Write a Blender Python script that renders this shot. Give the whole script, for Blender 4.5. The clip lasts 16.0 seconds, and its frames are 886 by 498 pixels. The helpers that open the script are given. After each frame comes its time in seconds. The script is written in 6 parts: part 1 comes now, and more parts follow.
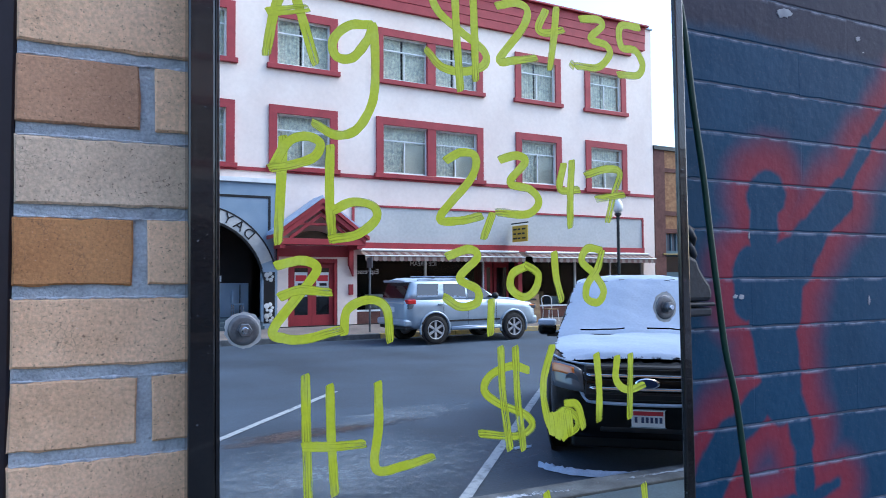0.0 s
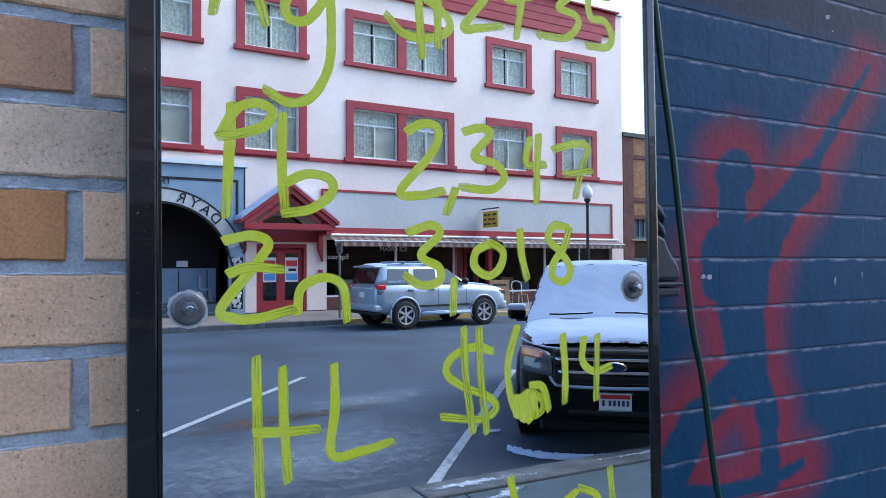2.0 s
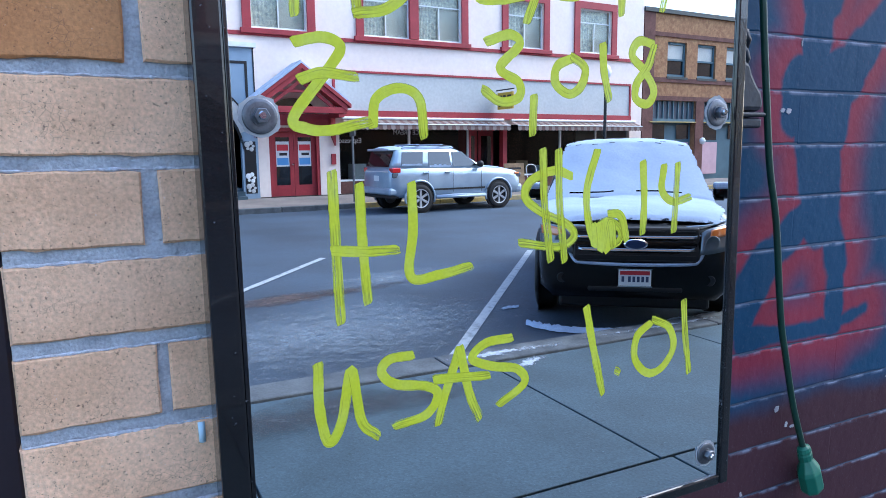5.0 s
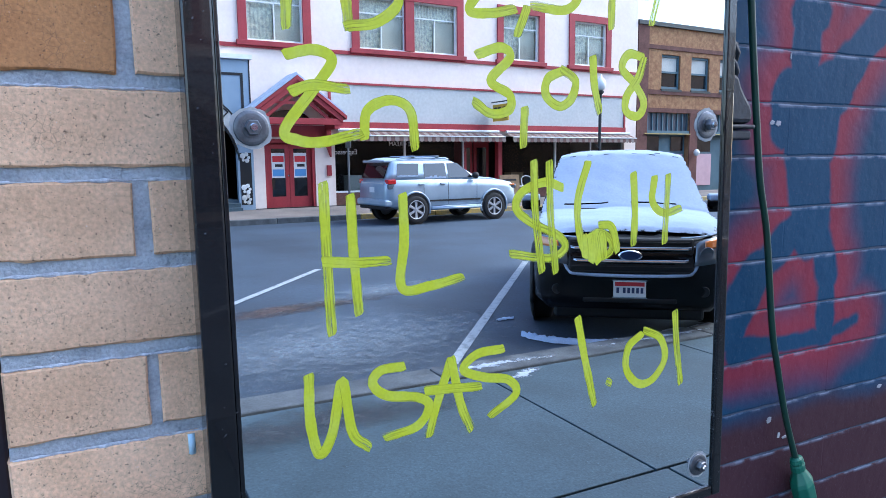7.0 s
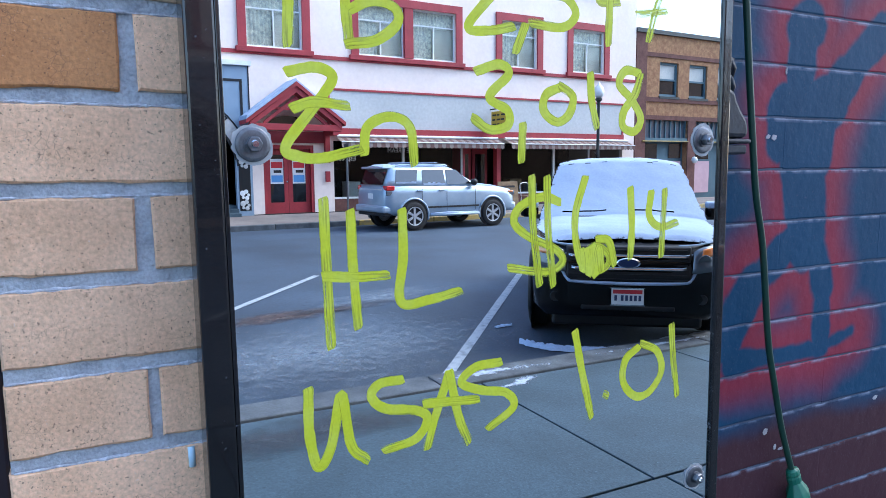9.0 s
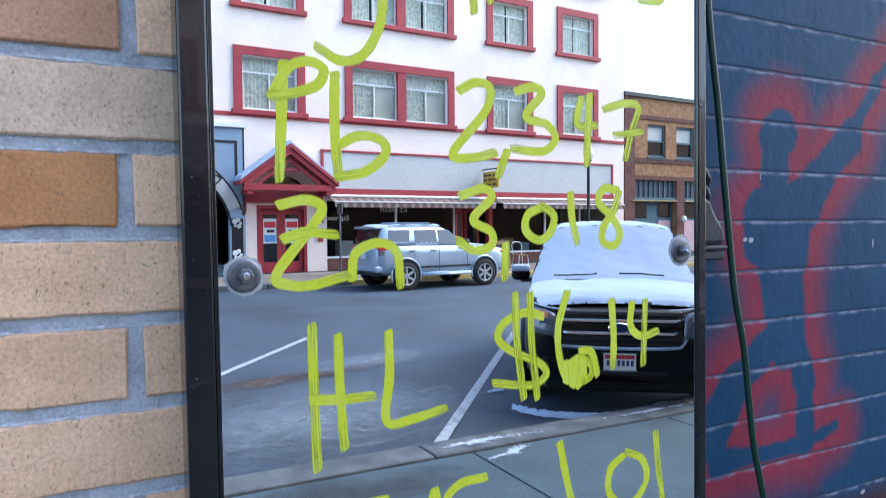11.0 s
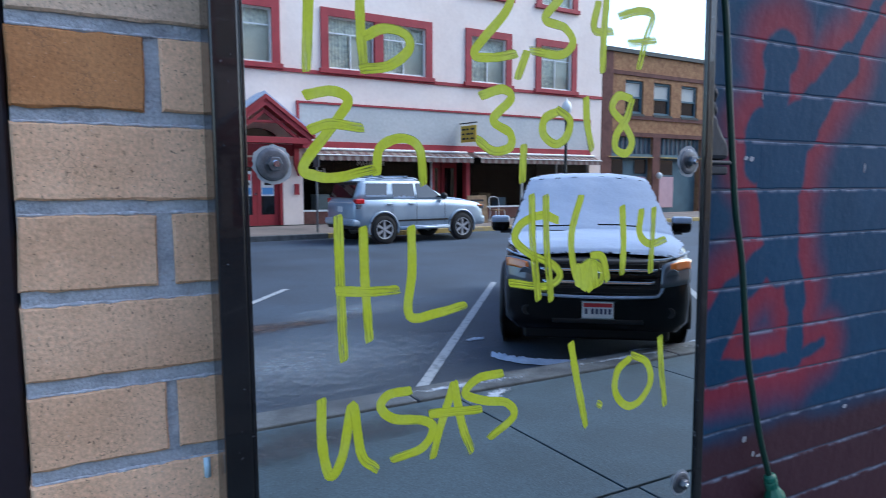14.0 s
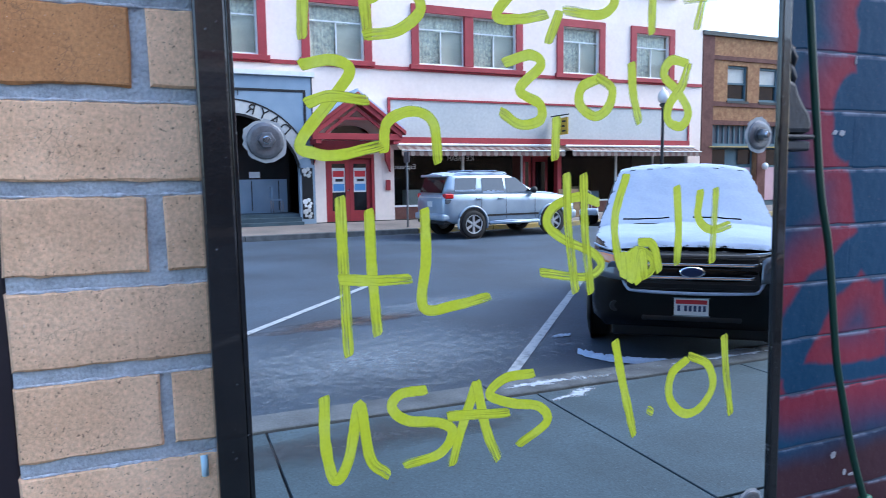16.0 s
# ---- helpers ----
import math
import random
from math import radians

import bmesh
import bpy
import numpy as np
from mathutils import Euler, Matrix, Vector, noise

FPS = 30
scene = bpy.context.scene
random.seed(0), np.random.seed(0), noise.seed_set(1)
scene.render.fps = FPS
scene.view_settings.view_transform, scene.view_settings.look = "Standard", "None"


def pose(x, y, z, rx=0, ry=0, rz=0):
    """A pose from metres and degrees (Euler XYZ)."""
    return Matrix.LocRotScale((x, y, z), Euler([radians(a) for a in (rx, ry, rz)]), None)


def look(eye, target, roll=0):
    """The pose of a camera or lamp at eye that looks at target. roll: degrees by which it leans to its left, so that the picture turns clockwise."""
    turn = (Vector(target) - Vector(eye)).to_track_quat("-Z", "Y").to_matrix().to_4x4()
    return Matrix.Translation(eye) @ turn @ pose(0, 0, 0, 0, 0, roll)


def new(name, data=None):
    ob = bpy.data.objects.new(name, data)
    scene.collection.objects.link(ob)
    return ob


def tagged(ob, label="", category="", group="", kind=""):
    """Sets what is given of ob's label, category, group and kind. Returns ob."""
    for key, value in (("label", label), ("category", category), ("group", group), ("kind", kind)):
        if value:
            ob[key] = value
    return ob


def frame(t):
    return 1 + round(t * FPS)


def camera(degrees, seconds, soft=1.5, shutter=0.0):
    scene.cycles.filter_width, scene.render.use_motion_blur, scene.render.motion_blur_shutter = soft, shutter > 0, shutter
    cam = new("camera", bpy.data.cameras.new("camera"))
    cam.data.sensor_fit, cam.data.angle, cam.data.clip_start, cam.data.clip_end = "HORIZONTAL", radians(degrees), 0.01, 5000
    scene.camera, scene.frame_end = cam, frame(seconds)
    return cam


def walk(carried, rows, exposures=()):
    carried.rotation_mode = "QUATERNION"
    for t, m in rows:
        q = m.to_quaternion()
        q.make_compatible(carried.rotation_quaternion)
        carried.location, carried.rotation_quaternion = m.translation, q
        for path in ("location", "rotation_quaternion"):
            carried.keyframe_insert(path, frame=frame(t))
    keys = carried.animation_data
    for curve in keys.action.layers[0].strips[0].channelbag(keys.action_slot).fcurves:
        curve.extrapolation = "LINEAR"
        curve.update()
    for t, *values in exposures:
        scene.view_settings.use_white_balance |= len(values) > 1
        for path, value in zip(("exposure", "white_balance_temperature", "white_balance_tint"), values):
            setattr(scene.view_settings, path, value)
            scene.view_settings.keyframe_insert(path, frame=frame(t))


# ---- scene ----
EXPOSURE = [(0.0, 1.75, 5870, 10), (1.0, 1.63, 5820, 10), (2.0, 1.67, 5770, 10), (3.0, 1.61, 5640, 10), (3.5, 1.77, 5570, 10), (4.0, 1.94, 5620, 10), (6.5, 2.1, 5770, 10), (8.5, 2.08, 5770, 10), (11.0, 2.15, 6170, 10), (11.5, 2.2, 6270, 10), (12.0, 2.05, 6270, 10), (12.5, 1.63, 6170, 10), (13.0, 1.3, 6070, 10), (14.0, 1.52, 5870, 10), (14.5, 1.75, 5820, 10), (15.0, 1.93, 5820, 10), (15.5, 2.03, 5820, 10), (16.0, 2.03, 5820, 10)]
cam = camera(65.92, 16.0, soft=0.7, shutter=0.5)
PATH = [
    (0.0, 0.0407, -0.8912, 1.8383, 92.53, 0.36, -24.88),
    (0.5, 0.0055, -0.9123, 1.8275, 92.41, 0.30, -27.09),
    (1.0, 0.0031, -0.8960, 1.8155, 91.35, 0.49, -29.05),
    (1.5, 0.0516, -0.8861, 1.8140, 91.09, 0.74, -28.92),
    (2.0, 0.0723, -0.8569, 1.8266, 91.32, 0.31, -27.33),
    (2.5, 0.0446, -0.8113, 1.7844, 90.98, 0.20, -27.10),
    (3.0, 0.0187, -0.7764, 1.7405, 86.18, 0.34, -26.25),
    (3.5, 0.0170, -0.7716, 1.7258, 82.37, 0.49, -26.23),
    (4.0, 0.0171, -0.7637, 1.7370, 81.48, 0.62, -26.25),
    (6.5, 0.0211, -0.7745, 1.7354, 82.66, 0.65, -26.62),
    (7.0, 0.0219, -0.7726, 1.7365, 82.76, 0.63, -26.73),
    (7.5, 0.0198, -0.7713, 1.7366, 82.85, 0.62, -26.81),
    (8.0, 0.0219, -0.7757, 1.7364, 82.92, 0.66, -26.83),
    (8.5, 0.0186, -0.7762, 1.7393, 83.11, 0.54, -26.84),
    (11.0, 0.0177, -0.8021, 1.8321, 88.03, 0.43, -27.47),
    (11.5, 0.0086, -0.8042, 1.8520, 93.27, 0.33, -27.48),
    (12.0, 0.0082, -0.8027, 1.8516, 95.33, 0.36, -27.46),
    (12.5, 0.0141, -0.7954, 1.7946, 92.21, 0.38, -27.38),
    (13.0, 0.0101, -0.7906, 1.7599, 87.32, 0.42, -26.87),
    (13.5, -0.0060, -0.7888, 1.7554, 85.33, 0.34, -26.82),
    (14.0, -0.0438, -0.7884, 1.7559, 84.38, -0.01, -29.50),
    (14.5, -0.0474, -0.7968, 1.7527, 83.84, 0.18, -33.73),
    (15.0, -0.0071, -0.7844, 1.7452, 83.77, 0.88, -32.22),
    (15.5, 0.0728, -0.7737, 1.7435, 84.24, 1.35, -25.73),
    (16.0, 0.0785, -0.7514, 1.7349, 84.02, 0.77, -21.79),
]
walk(cam, [(t, pose(*row)) for t, *row in PATH], EXPOSURE)


# ---- world and sun ----
world = bpy.data.worlds.new("sky")
scene.world = world
world.use_nodes = True
_nt = world.node_tree
_sky = _nt.nodes.new("ShaderNodeTexSky")
_sky.sky_type, _sky.sun_disc = "NISHITA", False
_sky.sun_elevation, _sky.sun_rotation = radians(47), radians(80)
_sky.air_density, _sky.dust_density, _sky.ozone_density = 1.0, 2.5, 1.0
_nt.links.new(_sky.outputs[0], _nt.nodes["Background"].inputs[0])
_nt.nodes["Background"].inputs[1].default_value = 0.15
sun_data = bpy.data.lights.new("sun", "SUN")
sun_data.energy, sun_data.angle, sun_data.color = 0.50, radians(45), (1.0, 0.97, 0.93)
sun = new("sun", sun_data)
sun.matrix_world = look((13.5, 2.1, 15), (0, 0, 0))


# ---- materials ----
def mat(name, color, rough=0.6, metal=0.0, color2=None, scale=8.0, amount=0.5, grain=120.0, bump=0.0, bump_scale=60.0, per_piece=0.0, coords="Object", coat=0.0, ramp=(0.35, 0.65), pits=0.0, flecks=0.0):
    """A surface with broad stains (color to color2), fine grain and relief."""
    m = bpy.data.materials.new(name)
    m.use_nodes = True
    nt = m.node_tree
    n, l = nt.nodes, nt.links
    b = n["Principled BSDF"]
    b.inputs["Roughness"].default_value, b.inputs["Metallic"].default_value = rough, metal
    b.inputs["Coat Weight"].default_value = coat
    tc = n.new("ShaderNodeTexCoord")
    info = n.new("ShaderNodeObjectInfo")
    off = n.new("ShaderNodeVectorMath")
    off.operation = "MULTIPLY_ADD"
    l.new(info.outputs["Random"], off.inputs[0])
    off.inputs[1].default_value = (37, 17, 29)
    l.new(tc.outputs[coords], off.inputs[2])
    big = n.new("ShaderNodeTexNoise")
    big.inputs["Scale"].default_value, big.inputs["Detail"].default_value = scale, 5
    fine = n.new("ShaderNodeTexNoise")
    fine.inputs["Scale"].default_value, fine.inputs["Detail"].default_value = grain, 4
    l.new(off.outputs[0], big.inputs["Vector"])
    l.new(off.outputs[0], fine.inputs["Vector"])
    cr = n.new("ShaderNodeValToRGB")
    cr.color_ramp.elements[0].position, cr.color_ramp.elements[1].position = ramp
    c2 = color2 or tuple(c * (1 - 0.35 * amount) for c in color)
    cr.color_ramp.elements[0].color, cr.color_ramp.elements[1].color = (*color, 1), (*c2, 1)
    l.new(big.outputs[0], cr.inputs[0])
    hsv = n.new("ShaderNodeHueSaturation")
    l.new(cr.outputs[0], hsv.inputs["Color"])
    vmap = n.new("ShaderNodeMapRange")
    vmap.inputs["From Min"].default_value, vmap.inputs["From Max"].default_value = 0.25, 0.75
    vmap.inputs["To Min"].default_value, vmap.inputs["To Max"].default_value = 1 - 0.22 * amount, 1 + 0.22 * amount
    l.new(fine.outputs[0], vmap.inputs["Value"])
    if per_piece:
        pm = n.new("ShaderNodeMath")
        pm.operation = "MULTIPLY_ADD"
        l.new(info.outputs["Random"], pm.inputs[0])
        pm.inputs[1].default_value, pm.inputs[2].default_value = 2 * per_piece, 1 - per_piece
        mm = n.new("ShaderNodeMath")
        mm.operation = "MULTIPLY"
        l.new(pm.outputs[0], mm.inputs[0])
        l.new(vmap.outputs[0], mm.inputs[1])
        l.new(mm.outputs[0], hsv.inputs["Value"])
    else:
        l.new(vmap.outputs[0], hsv.inputs["Value"])
    l.new(hsv.outputs[0], b.inputs["Base Color"])
    if pits:
        pn = n.new("ShaderNodeTexNoise")
        pn.inputs["Scale"].default_value, pn.inputs["Detail"].default_value = pits, 5
        l.new(off.outputs[0], pn.inputs["Vector"])
        pr = n.new("ShaderNodeMapRange")
        pr.inputs["From Min"].default_value, pr.inputs["From Max"].default_value = 0.64, 0.76
        pr.inputs["To Min"].default_value, pr.inputs["To Max"].default_value = 0.0, 0.5
        l.new(pn.outputs[0], pr.inputs["Value"])
        pm2 = n.new("ShaderNodeMix")
        pm2.data_type, pm2.blend_type = "RGBA", "MULTIPLY"
        l.new(pr.outputs[0], pm2.inputs[0])
        l.new(hsv.outputs[0], pm2.inputs[6])
        pm2.inputs[7].default_value = (0.35, 0.28, 0.22, 1)
        l.new(pm2.outputs[2], b.inputs["Base Color"])
    if flecks:
        last = b.inputs["Base Color"].links[0].from_socket
        fn = n.new("ShaderNodeTexNoise")
        fn.inputs["Scale"].default_value, fn.inputs["Detail"].default_value = flecks, 3
        l.new(off.outputs[0], fn.inputs["Vector"])
        fr = n.new("ShaderNodeMapRange")
        fr.inputs["From Min"].default_value, fr.inputs["From Max"].default_value = 0.66, 0.74
        fr.inputs["To Min"].default_value, fr.inputs["To Max"].default_value = 0.0, 0.6
        l.new(fn.outputs[0], fr.inputs["Value"])
        fm = n.new("ShaderNodeMix")
        fm.data_type = "RGBA"
        l.new(fr.outputs[0], fm.inputs[0])
        l.new(last, fm.inputs[6])
        fm.inputs[7].default_value = (*(min(0.9, c * 2.4 + 0.03) for c in color), 1)
        l.new(fm.outputs[2], b.inputs["Base Color"])
    rm = n.new("ShaderNodeMapRange")
    rm.inputs["To Min"].default_value, rm.inputs["To Max"].default_value = max(0.02, rough - 0.12 * amount), min(1, rough + 0.12 * amount)
    l.new(big.outputs[0], rm.inputs["Value"])
    l.new(rm.outputs[0], b.inputs["Roughness"])
    if bump:
        bt = n.new("ShaderNodeTexNoise")
        bt.inputs["Scale"].default_value, bt.inputs["Detail"].default_value = bump_scale, 6
        l.new(off.outputs[0], bt.inputs["Vector"])
        bp = n.new("ShaderNodeBump")
        bp.inputs["Strength"].default_value, bp.inputs["Distance"].default_value = bump, 0.004
        l.new(bt.outputs[0], bp.inputs["Height"])
        l.new(bp.outputs[0], b.inputs["Normal"])
    return m


def plain(name, color, rough=0.5, metal=0.0, emit=0.0, coat=0.0):
    m = bpy.data.materials.new(name)
    m.use_nodes = True
    b = m.node_tree.nodes["Principled BSDF"]
    b.inputs["Base Color"].default_value = (*color, 1)
    b.inputs["Roughness"].default_value, b.inputs["Metallic"].default_value = rough, metal
    b.inputs["Coat Weight"].default_value = coat
    if emit:
        b.inputs["Emission Color"].default_value, b.inputs["Emission Strength"].default_value = (*color, 1), emit
    return m


def glass(name, tint=(0.97, 0.98, 0.95), ior=1.25):
    m = bpy.data.materials.new(name)
    m.use_nodes = True
    n, l = m.node_tree.nodes, m.node_tree.links
    tr, gl, mix, fr = n.new("ShaderNodeBsdfTransparent"), n.new("ShaderNodeBsdfGlossy"), n.new("ShaderNodeMixShader"), n.new("ShaderNodeFresnel")
    tr.inputs[0].default_value = (*tint, 1)
    gl.inputs["Roughness"].default_value = 0.03
    fr.inputs[0].default_value = ior
    l.new(fr.outputs[0], mix.inputs[0])
    l.new(tr.outputs[0], mix.inputs[1])
    l.new(gl.outputs[0], mix.inputs[2])
    l.new(mix.outputs[0], n["Material Output"].inputs[0])
    return m


def fired_brick(name, color, color2, per_piece=0.0):
    """Fired clay: soft clouding, dark grit, fine crackle in patches and pale crumbs."""
    m = mat(name, color, 0.88, color2=color2, scale=9, amount=0.9, grain=230, bump=0.45, bump_scale=170, per_piece=per_piece, pits=150, ramp=(0.38, 0.66))
    n, l = m.node_tree.nodes, m.node_tree.links
    b = n["Principled BSDF"]
    vec = [q for q in n if q.type == "VECT_MATH"][0].outputs[0]

    def layer(kind, scale, lo, hi, top, tint, patch=0.0):
        last = b.inputs["Base Color"].links[0].from_socket
        t = n.new(kind)
        t.inputs["Scale"].default_value = scale
        l.new(vec, t.inputs["Vector"])
        if kind == "ShaderNodeTexVoronoi":
            t.feature = "DISTANCE_TO_EDGE"
            out = t.outputs["Distance"]
        else:
            t.inputs["Detail"].default_value = 3
            out = t.outputs[0]
        r = n.new("ShaderNodeMapRange")
        r.inputs["From Min"].default_value, r.inputs["From Max"].default_value = lo, hi
        r.inputs["To Min"].default_value, r.inputs["To Max"].default_value = 0, top
        l.new(out, r.inputs["Value"])
        fac = r.outputs[0]
        if patch:
            pn, pr, pm = n.new("ShaderNodeTexNoise"), n.new("ShaderNodeMapRange"), n.new("ShaderNodeMath")
            pn.inputs["Scale"].default_value, pn.inputs["Detail"].default_value = patch, 4
            pr.inputs["From Min"].default_value, pr.inputs["From Max"].default_value = 0.50, 0.68
            pm.operation = "MULTIPLY"
            l.new(vec, pn.inputs["Vector"])
            l.new(pn.outputs[0], pr.inputs["Value"])
            l.new(fac, pm.inputs[0])
            l.new(pr.outputs[0], pm.inputs[1])
            fac = pm.outputs[0]
        x = n.new("ShaderNodeMix")
        x.data_type = "RGBA"
        l.new(fac, x.inputs[0])
        l.new(last, x.inputs[6])
        x.inputs[7].default_value = (*tint, 1)
        l.new(x.outputs[2], b.inputs["Base Color"])

    layer("ShaderNodeTexNoise", 300, 0.64, 0.71, 0.7, (0.10, 0.060, 0.040))
    layer("ShaderNodeTexVoronoi", 130, 0.045, 0.0, 0.55, (0.16, 0.09, 0.055), 22)
    layer("ShaderNodeTexNoise", 110, 0.76, 0.79, 0.7, (0.06, 0.04, 0.035))
    layer("ShaderNodeTexNoise", 330, 0.70, 0.76, 0.5, (0.80, 0.70, 0.58))
    return m


M_BRICK = fired_brick("tan_brick", (0.88, 0.56, 0.345), (0.73, 0.445, 0.262), 0.12)
M_BRICK_ORANGE = fired_brick("orange_brick", (0.58, 0.265, 0.10), (0.47, 0.20, 0.072))
M_BRICK_RED = fired_brick("reddish_brick", (0.60, 0.325, 0.185), (0.48, 0.25, 0.14))
M_BRICK_PALE = fired_brick("pale_brick", (0.78, 0.57, 0.395), (0.63, 0.45, 0.305))
M_MORTAR = mat("grey_mortar", (0.46, 0.485, 0.505), 0.95, color2=(0.31, 0.33, 0.35), scale=34, amount=1.0, grain=260, bump=1.0, bump_scale=150, pits=170, ramp=(0.4, 0.7))
M_CRUMB = mat("mortar_crumbs", (0.62, 0.635, 0.67), 0.95, color2=(0.42, 0.43, 0.46), scale=90, amount=0.9, grain=260, bump=0.8, bump_scale=240)
M_FRAME = mat("worn_black_paint", (0.004, 0.004, 0.005), 0.22, color2=(0.16, 0.17, 0.19), scale=150, amount=0.8, grain=300, bump=0.12, bump_scale=150, coat=0.5, ramp=(0.68, 0.74))
M_CATCH = mat("weathered_black_rubber", (0.007, 0.009, 0.014), 0.55, color2=(0.018, 0.023, 0.032), scale=30, amount=0.8, bump=0.2, bump_scale=90)
M_PURPLE = mat("dark_plum_paint", (0.022, 0.012, 0.018), 0.45, scale=20, amount=0.6, bump=0.1)
M_GALV = mat("galvanised_steel", (0.22, 0.235, 0.255), 0.48, 1.0, color2=(0.15, 0.155, 0.165), scale=60, amount=0.6, grain=400)
M_MARK = mat("yellow_green_marker", (0.57, 0.62, 0.020), 0.5, color2=(0.60, 0.66, 0.07), scale=30, amount=0.35, grain=250, ramp=(0.45, 0.75))
_n, _l = M_MARK.node_tree.nodes, M_MARK.node_tree.links


def _mark_math(op, a, c):
    q = _n.new("ShaderNodeMath")
    q.operation = op
    for k, v in enumerate((a, c)):
        if isinstance(v, (int, float)):
            q.inputs[k].default_value = v
        else:
            _l.new(v, q.inputs[k])
    return q.outputs[0]


def _mark_ramp(v, lo, hi, a, c):
    q = _n.new("ShaderNodeMapRange")
    for key, val in (("From Min", lo), ("From Max", hi), ("To Min", a), ("To Max", c)):
        q.inputs[key].default_value = val
    _l.new(v, q.inputs["Value"])
    return q.outputs[0]


# brush streaks along the stroke, drier towards its end and its edges
_uv, _ends = _n.new("ShaderNodeUVMap"), _n.new("ShaderNodeUVMap")
_uv.uv_map, _ends.uv_map = "UVMap", "ends"
_mp, _nz, _tb, _mx, _sx, _sv = (_n.new(k) for k in ("ShaderNodeMapping", "ShaderNodeTexNoise", "ShaderNodeBsdfTransparent", "ShaderNodeMixShader", "ShaderNodeSeparateXYZ", "ShaderNodeSeparateXYZ"))
_mp.inputs["Scale"].default_value = (16, 5.0, 1)
_nz.inputs["Scale"].default_value, _nz.inputs["Detail"].default_value = 1.0, 4
_l.new(_uv.outputs[0], _mp.inputs["Vector"])
_l.new(_mp.outputs[0], _nz.inputs["Vector"])
_l.new(_ends.outputs[0], _sx.inputs[0])
_l.new(_uv.outputs[0], _sv.inputs[0])
_dry = _mark_math("ADD", _mark_ramp(_sx.outputs["Y"], 0.0, 0.055, 0.20, 0.0), _mark_ramp(_sx.outputs["X"], 0.0, 0.012, 0.10, 0.0))
_rim = _mark_ramp(_mark_math("ABSOLUTE", _mark_math("SUBTRACT", _sv.outputs["Y"], 0.5), 0.0), 0.36, 0.5, 0.0, 0.17)
_wet = _mark_math("ADD", _mark_math("ADD", _nz.outputs[0], _dry), _rim)
_l.new(_mark_ramp(_wet, 0.60, 0.84, 0.0, 0.70), _mx.inputs[0])
_l.new(_n["Principled BSDF"].outputs[0], _mx.inputs[1])
_l.new(_tb.outputs[0], _mx.inputs[2])
_l.new(_mx.outputs[0], _n["Material Output"].inputs[0])
M_CABLE = mat("green_cable", (0.008, 0.045, 0.028), 0.4, scale=30, amount=0.4)
M_PLUG = mat("green_plug", (0.012, 0.14, 0.085), 0.4, scale=60, amount=0.4)
M_ASPHALT = mat("asphalt", (0.019, 0.032, 0.051), 0.8, color2=(0.041, 0.064, 0.097), scale=0.5, amount=0.9, grain=30, bump=0.7, bump_scale=40, coords="Object", pits=20, flecks=34)
M_CONCRETE = mat("concrete_slab", (0.029, 0.052, 0.066), 0.8, color2=(0.050, 0.081, 0.102), scale=2.2, amount=1.3, grain=60, bump=0.7, bump_scale=70, pits=28, flecks=70)
M_KERB = mat("kerb_concrete", (0.10, 0.112, 0.122), 0.9, color2=(0.055, 0.062, 0.07), scale=4, amount=0.9, grain=60, bump=0.6, bump_scale=60)
M_LINE = mat("road_paint", (0.30, 0.33, 0.36), 0.8, color2=(0.15, 0.17, 0.19), scale=12, amount=0.9, grain=80, ramp=(0.5, 0.72))
M_YELLOW = mat("yellow_kerb_paint", (0.52, 0.36, 0.09), 0.85, color2=(0.3, 0.25, 0.15), scale=8, amount=0.9)
# the blue-grey of open shade is put into the snow's colour
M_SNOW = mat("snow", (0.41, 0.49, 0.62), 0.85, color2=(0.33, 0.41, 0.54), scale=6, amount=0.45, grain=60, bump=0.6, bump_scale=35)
M_STUCCO = mat("cream_stucco", (0.89, 0.75, 0.655), 0.9, color2=(0.82, 0.67, 0.58), scale=0.7, amount=0.2, grain=8, bump=0.08, bump_scale=20)
M_RED = mat("dark_red_paint", (0.36, 0.030, 0.037), 0.6, color2=(0.29, 0.024, 0.031), scale=2, amount=0.5, grain=20)
M_SIGNGREY = mat("pale_grey_panel", (0.54, 0.53, 0.50), 0.7, color2=(0.48, 0.48, 0.46), scale=0.8, amount=0.4, grain=10)
M_BLUEGREY = mat("blue_grey_paint", (0.27, 0.35, 0.43), 0.6, color2=(0.22, 0.30, 0.38), scale=1.5, amount=0.4)
M_BLACK = plain("black_paint", (0.006, 0.006, 0.007), 0.5)
# near-black: the shade of unlit rooms is put into the colour
M_SHADED_ROOM = mat("shaded_interior", (0.010, 0.009, 0.009), 0.9, color2=(0.024, 0.018, 0.016), scale=1.2, amount=0.9)
M_WHITE = mat("white_paint", (0.78, 0.78, 0.76), 0.6, scale=4, amount=0.3)
M_CURTAIN = mat("lace_curtain", (0.82, 0.79, 0.68), 0.9, color2=(0.46, 0.48, 0.46), scale=9, amount=1.0, grain=26)
M_BLIND = mat("grey_window_shade", (0.56, 0.54, 0.48), 0.8, color2=(0.48, 0.47, 0.42), scale=2, amount=0.5, grain=25)
M_GLASS = glass("window_glass")
M_SHOPGLASS = glass("shop_glass", (0.8, 0.84, 0.84), 1.25)
M_GLASS_DARK = plain("tinted_car_glass", (0.012, 0.014, 0.016), 0.05, 0.0, coat=1.0)
M_TANBRICK_FAR = mat("ochre_brick", (0.36, 0.19, 0.085), 0.9, color2=(0.25, 0.115, 0.055), scale=6, amount=0.9, grain=14, bump=0.3, bump_scale=12)
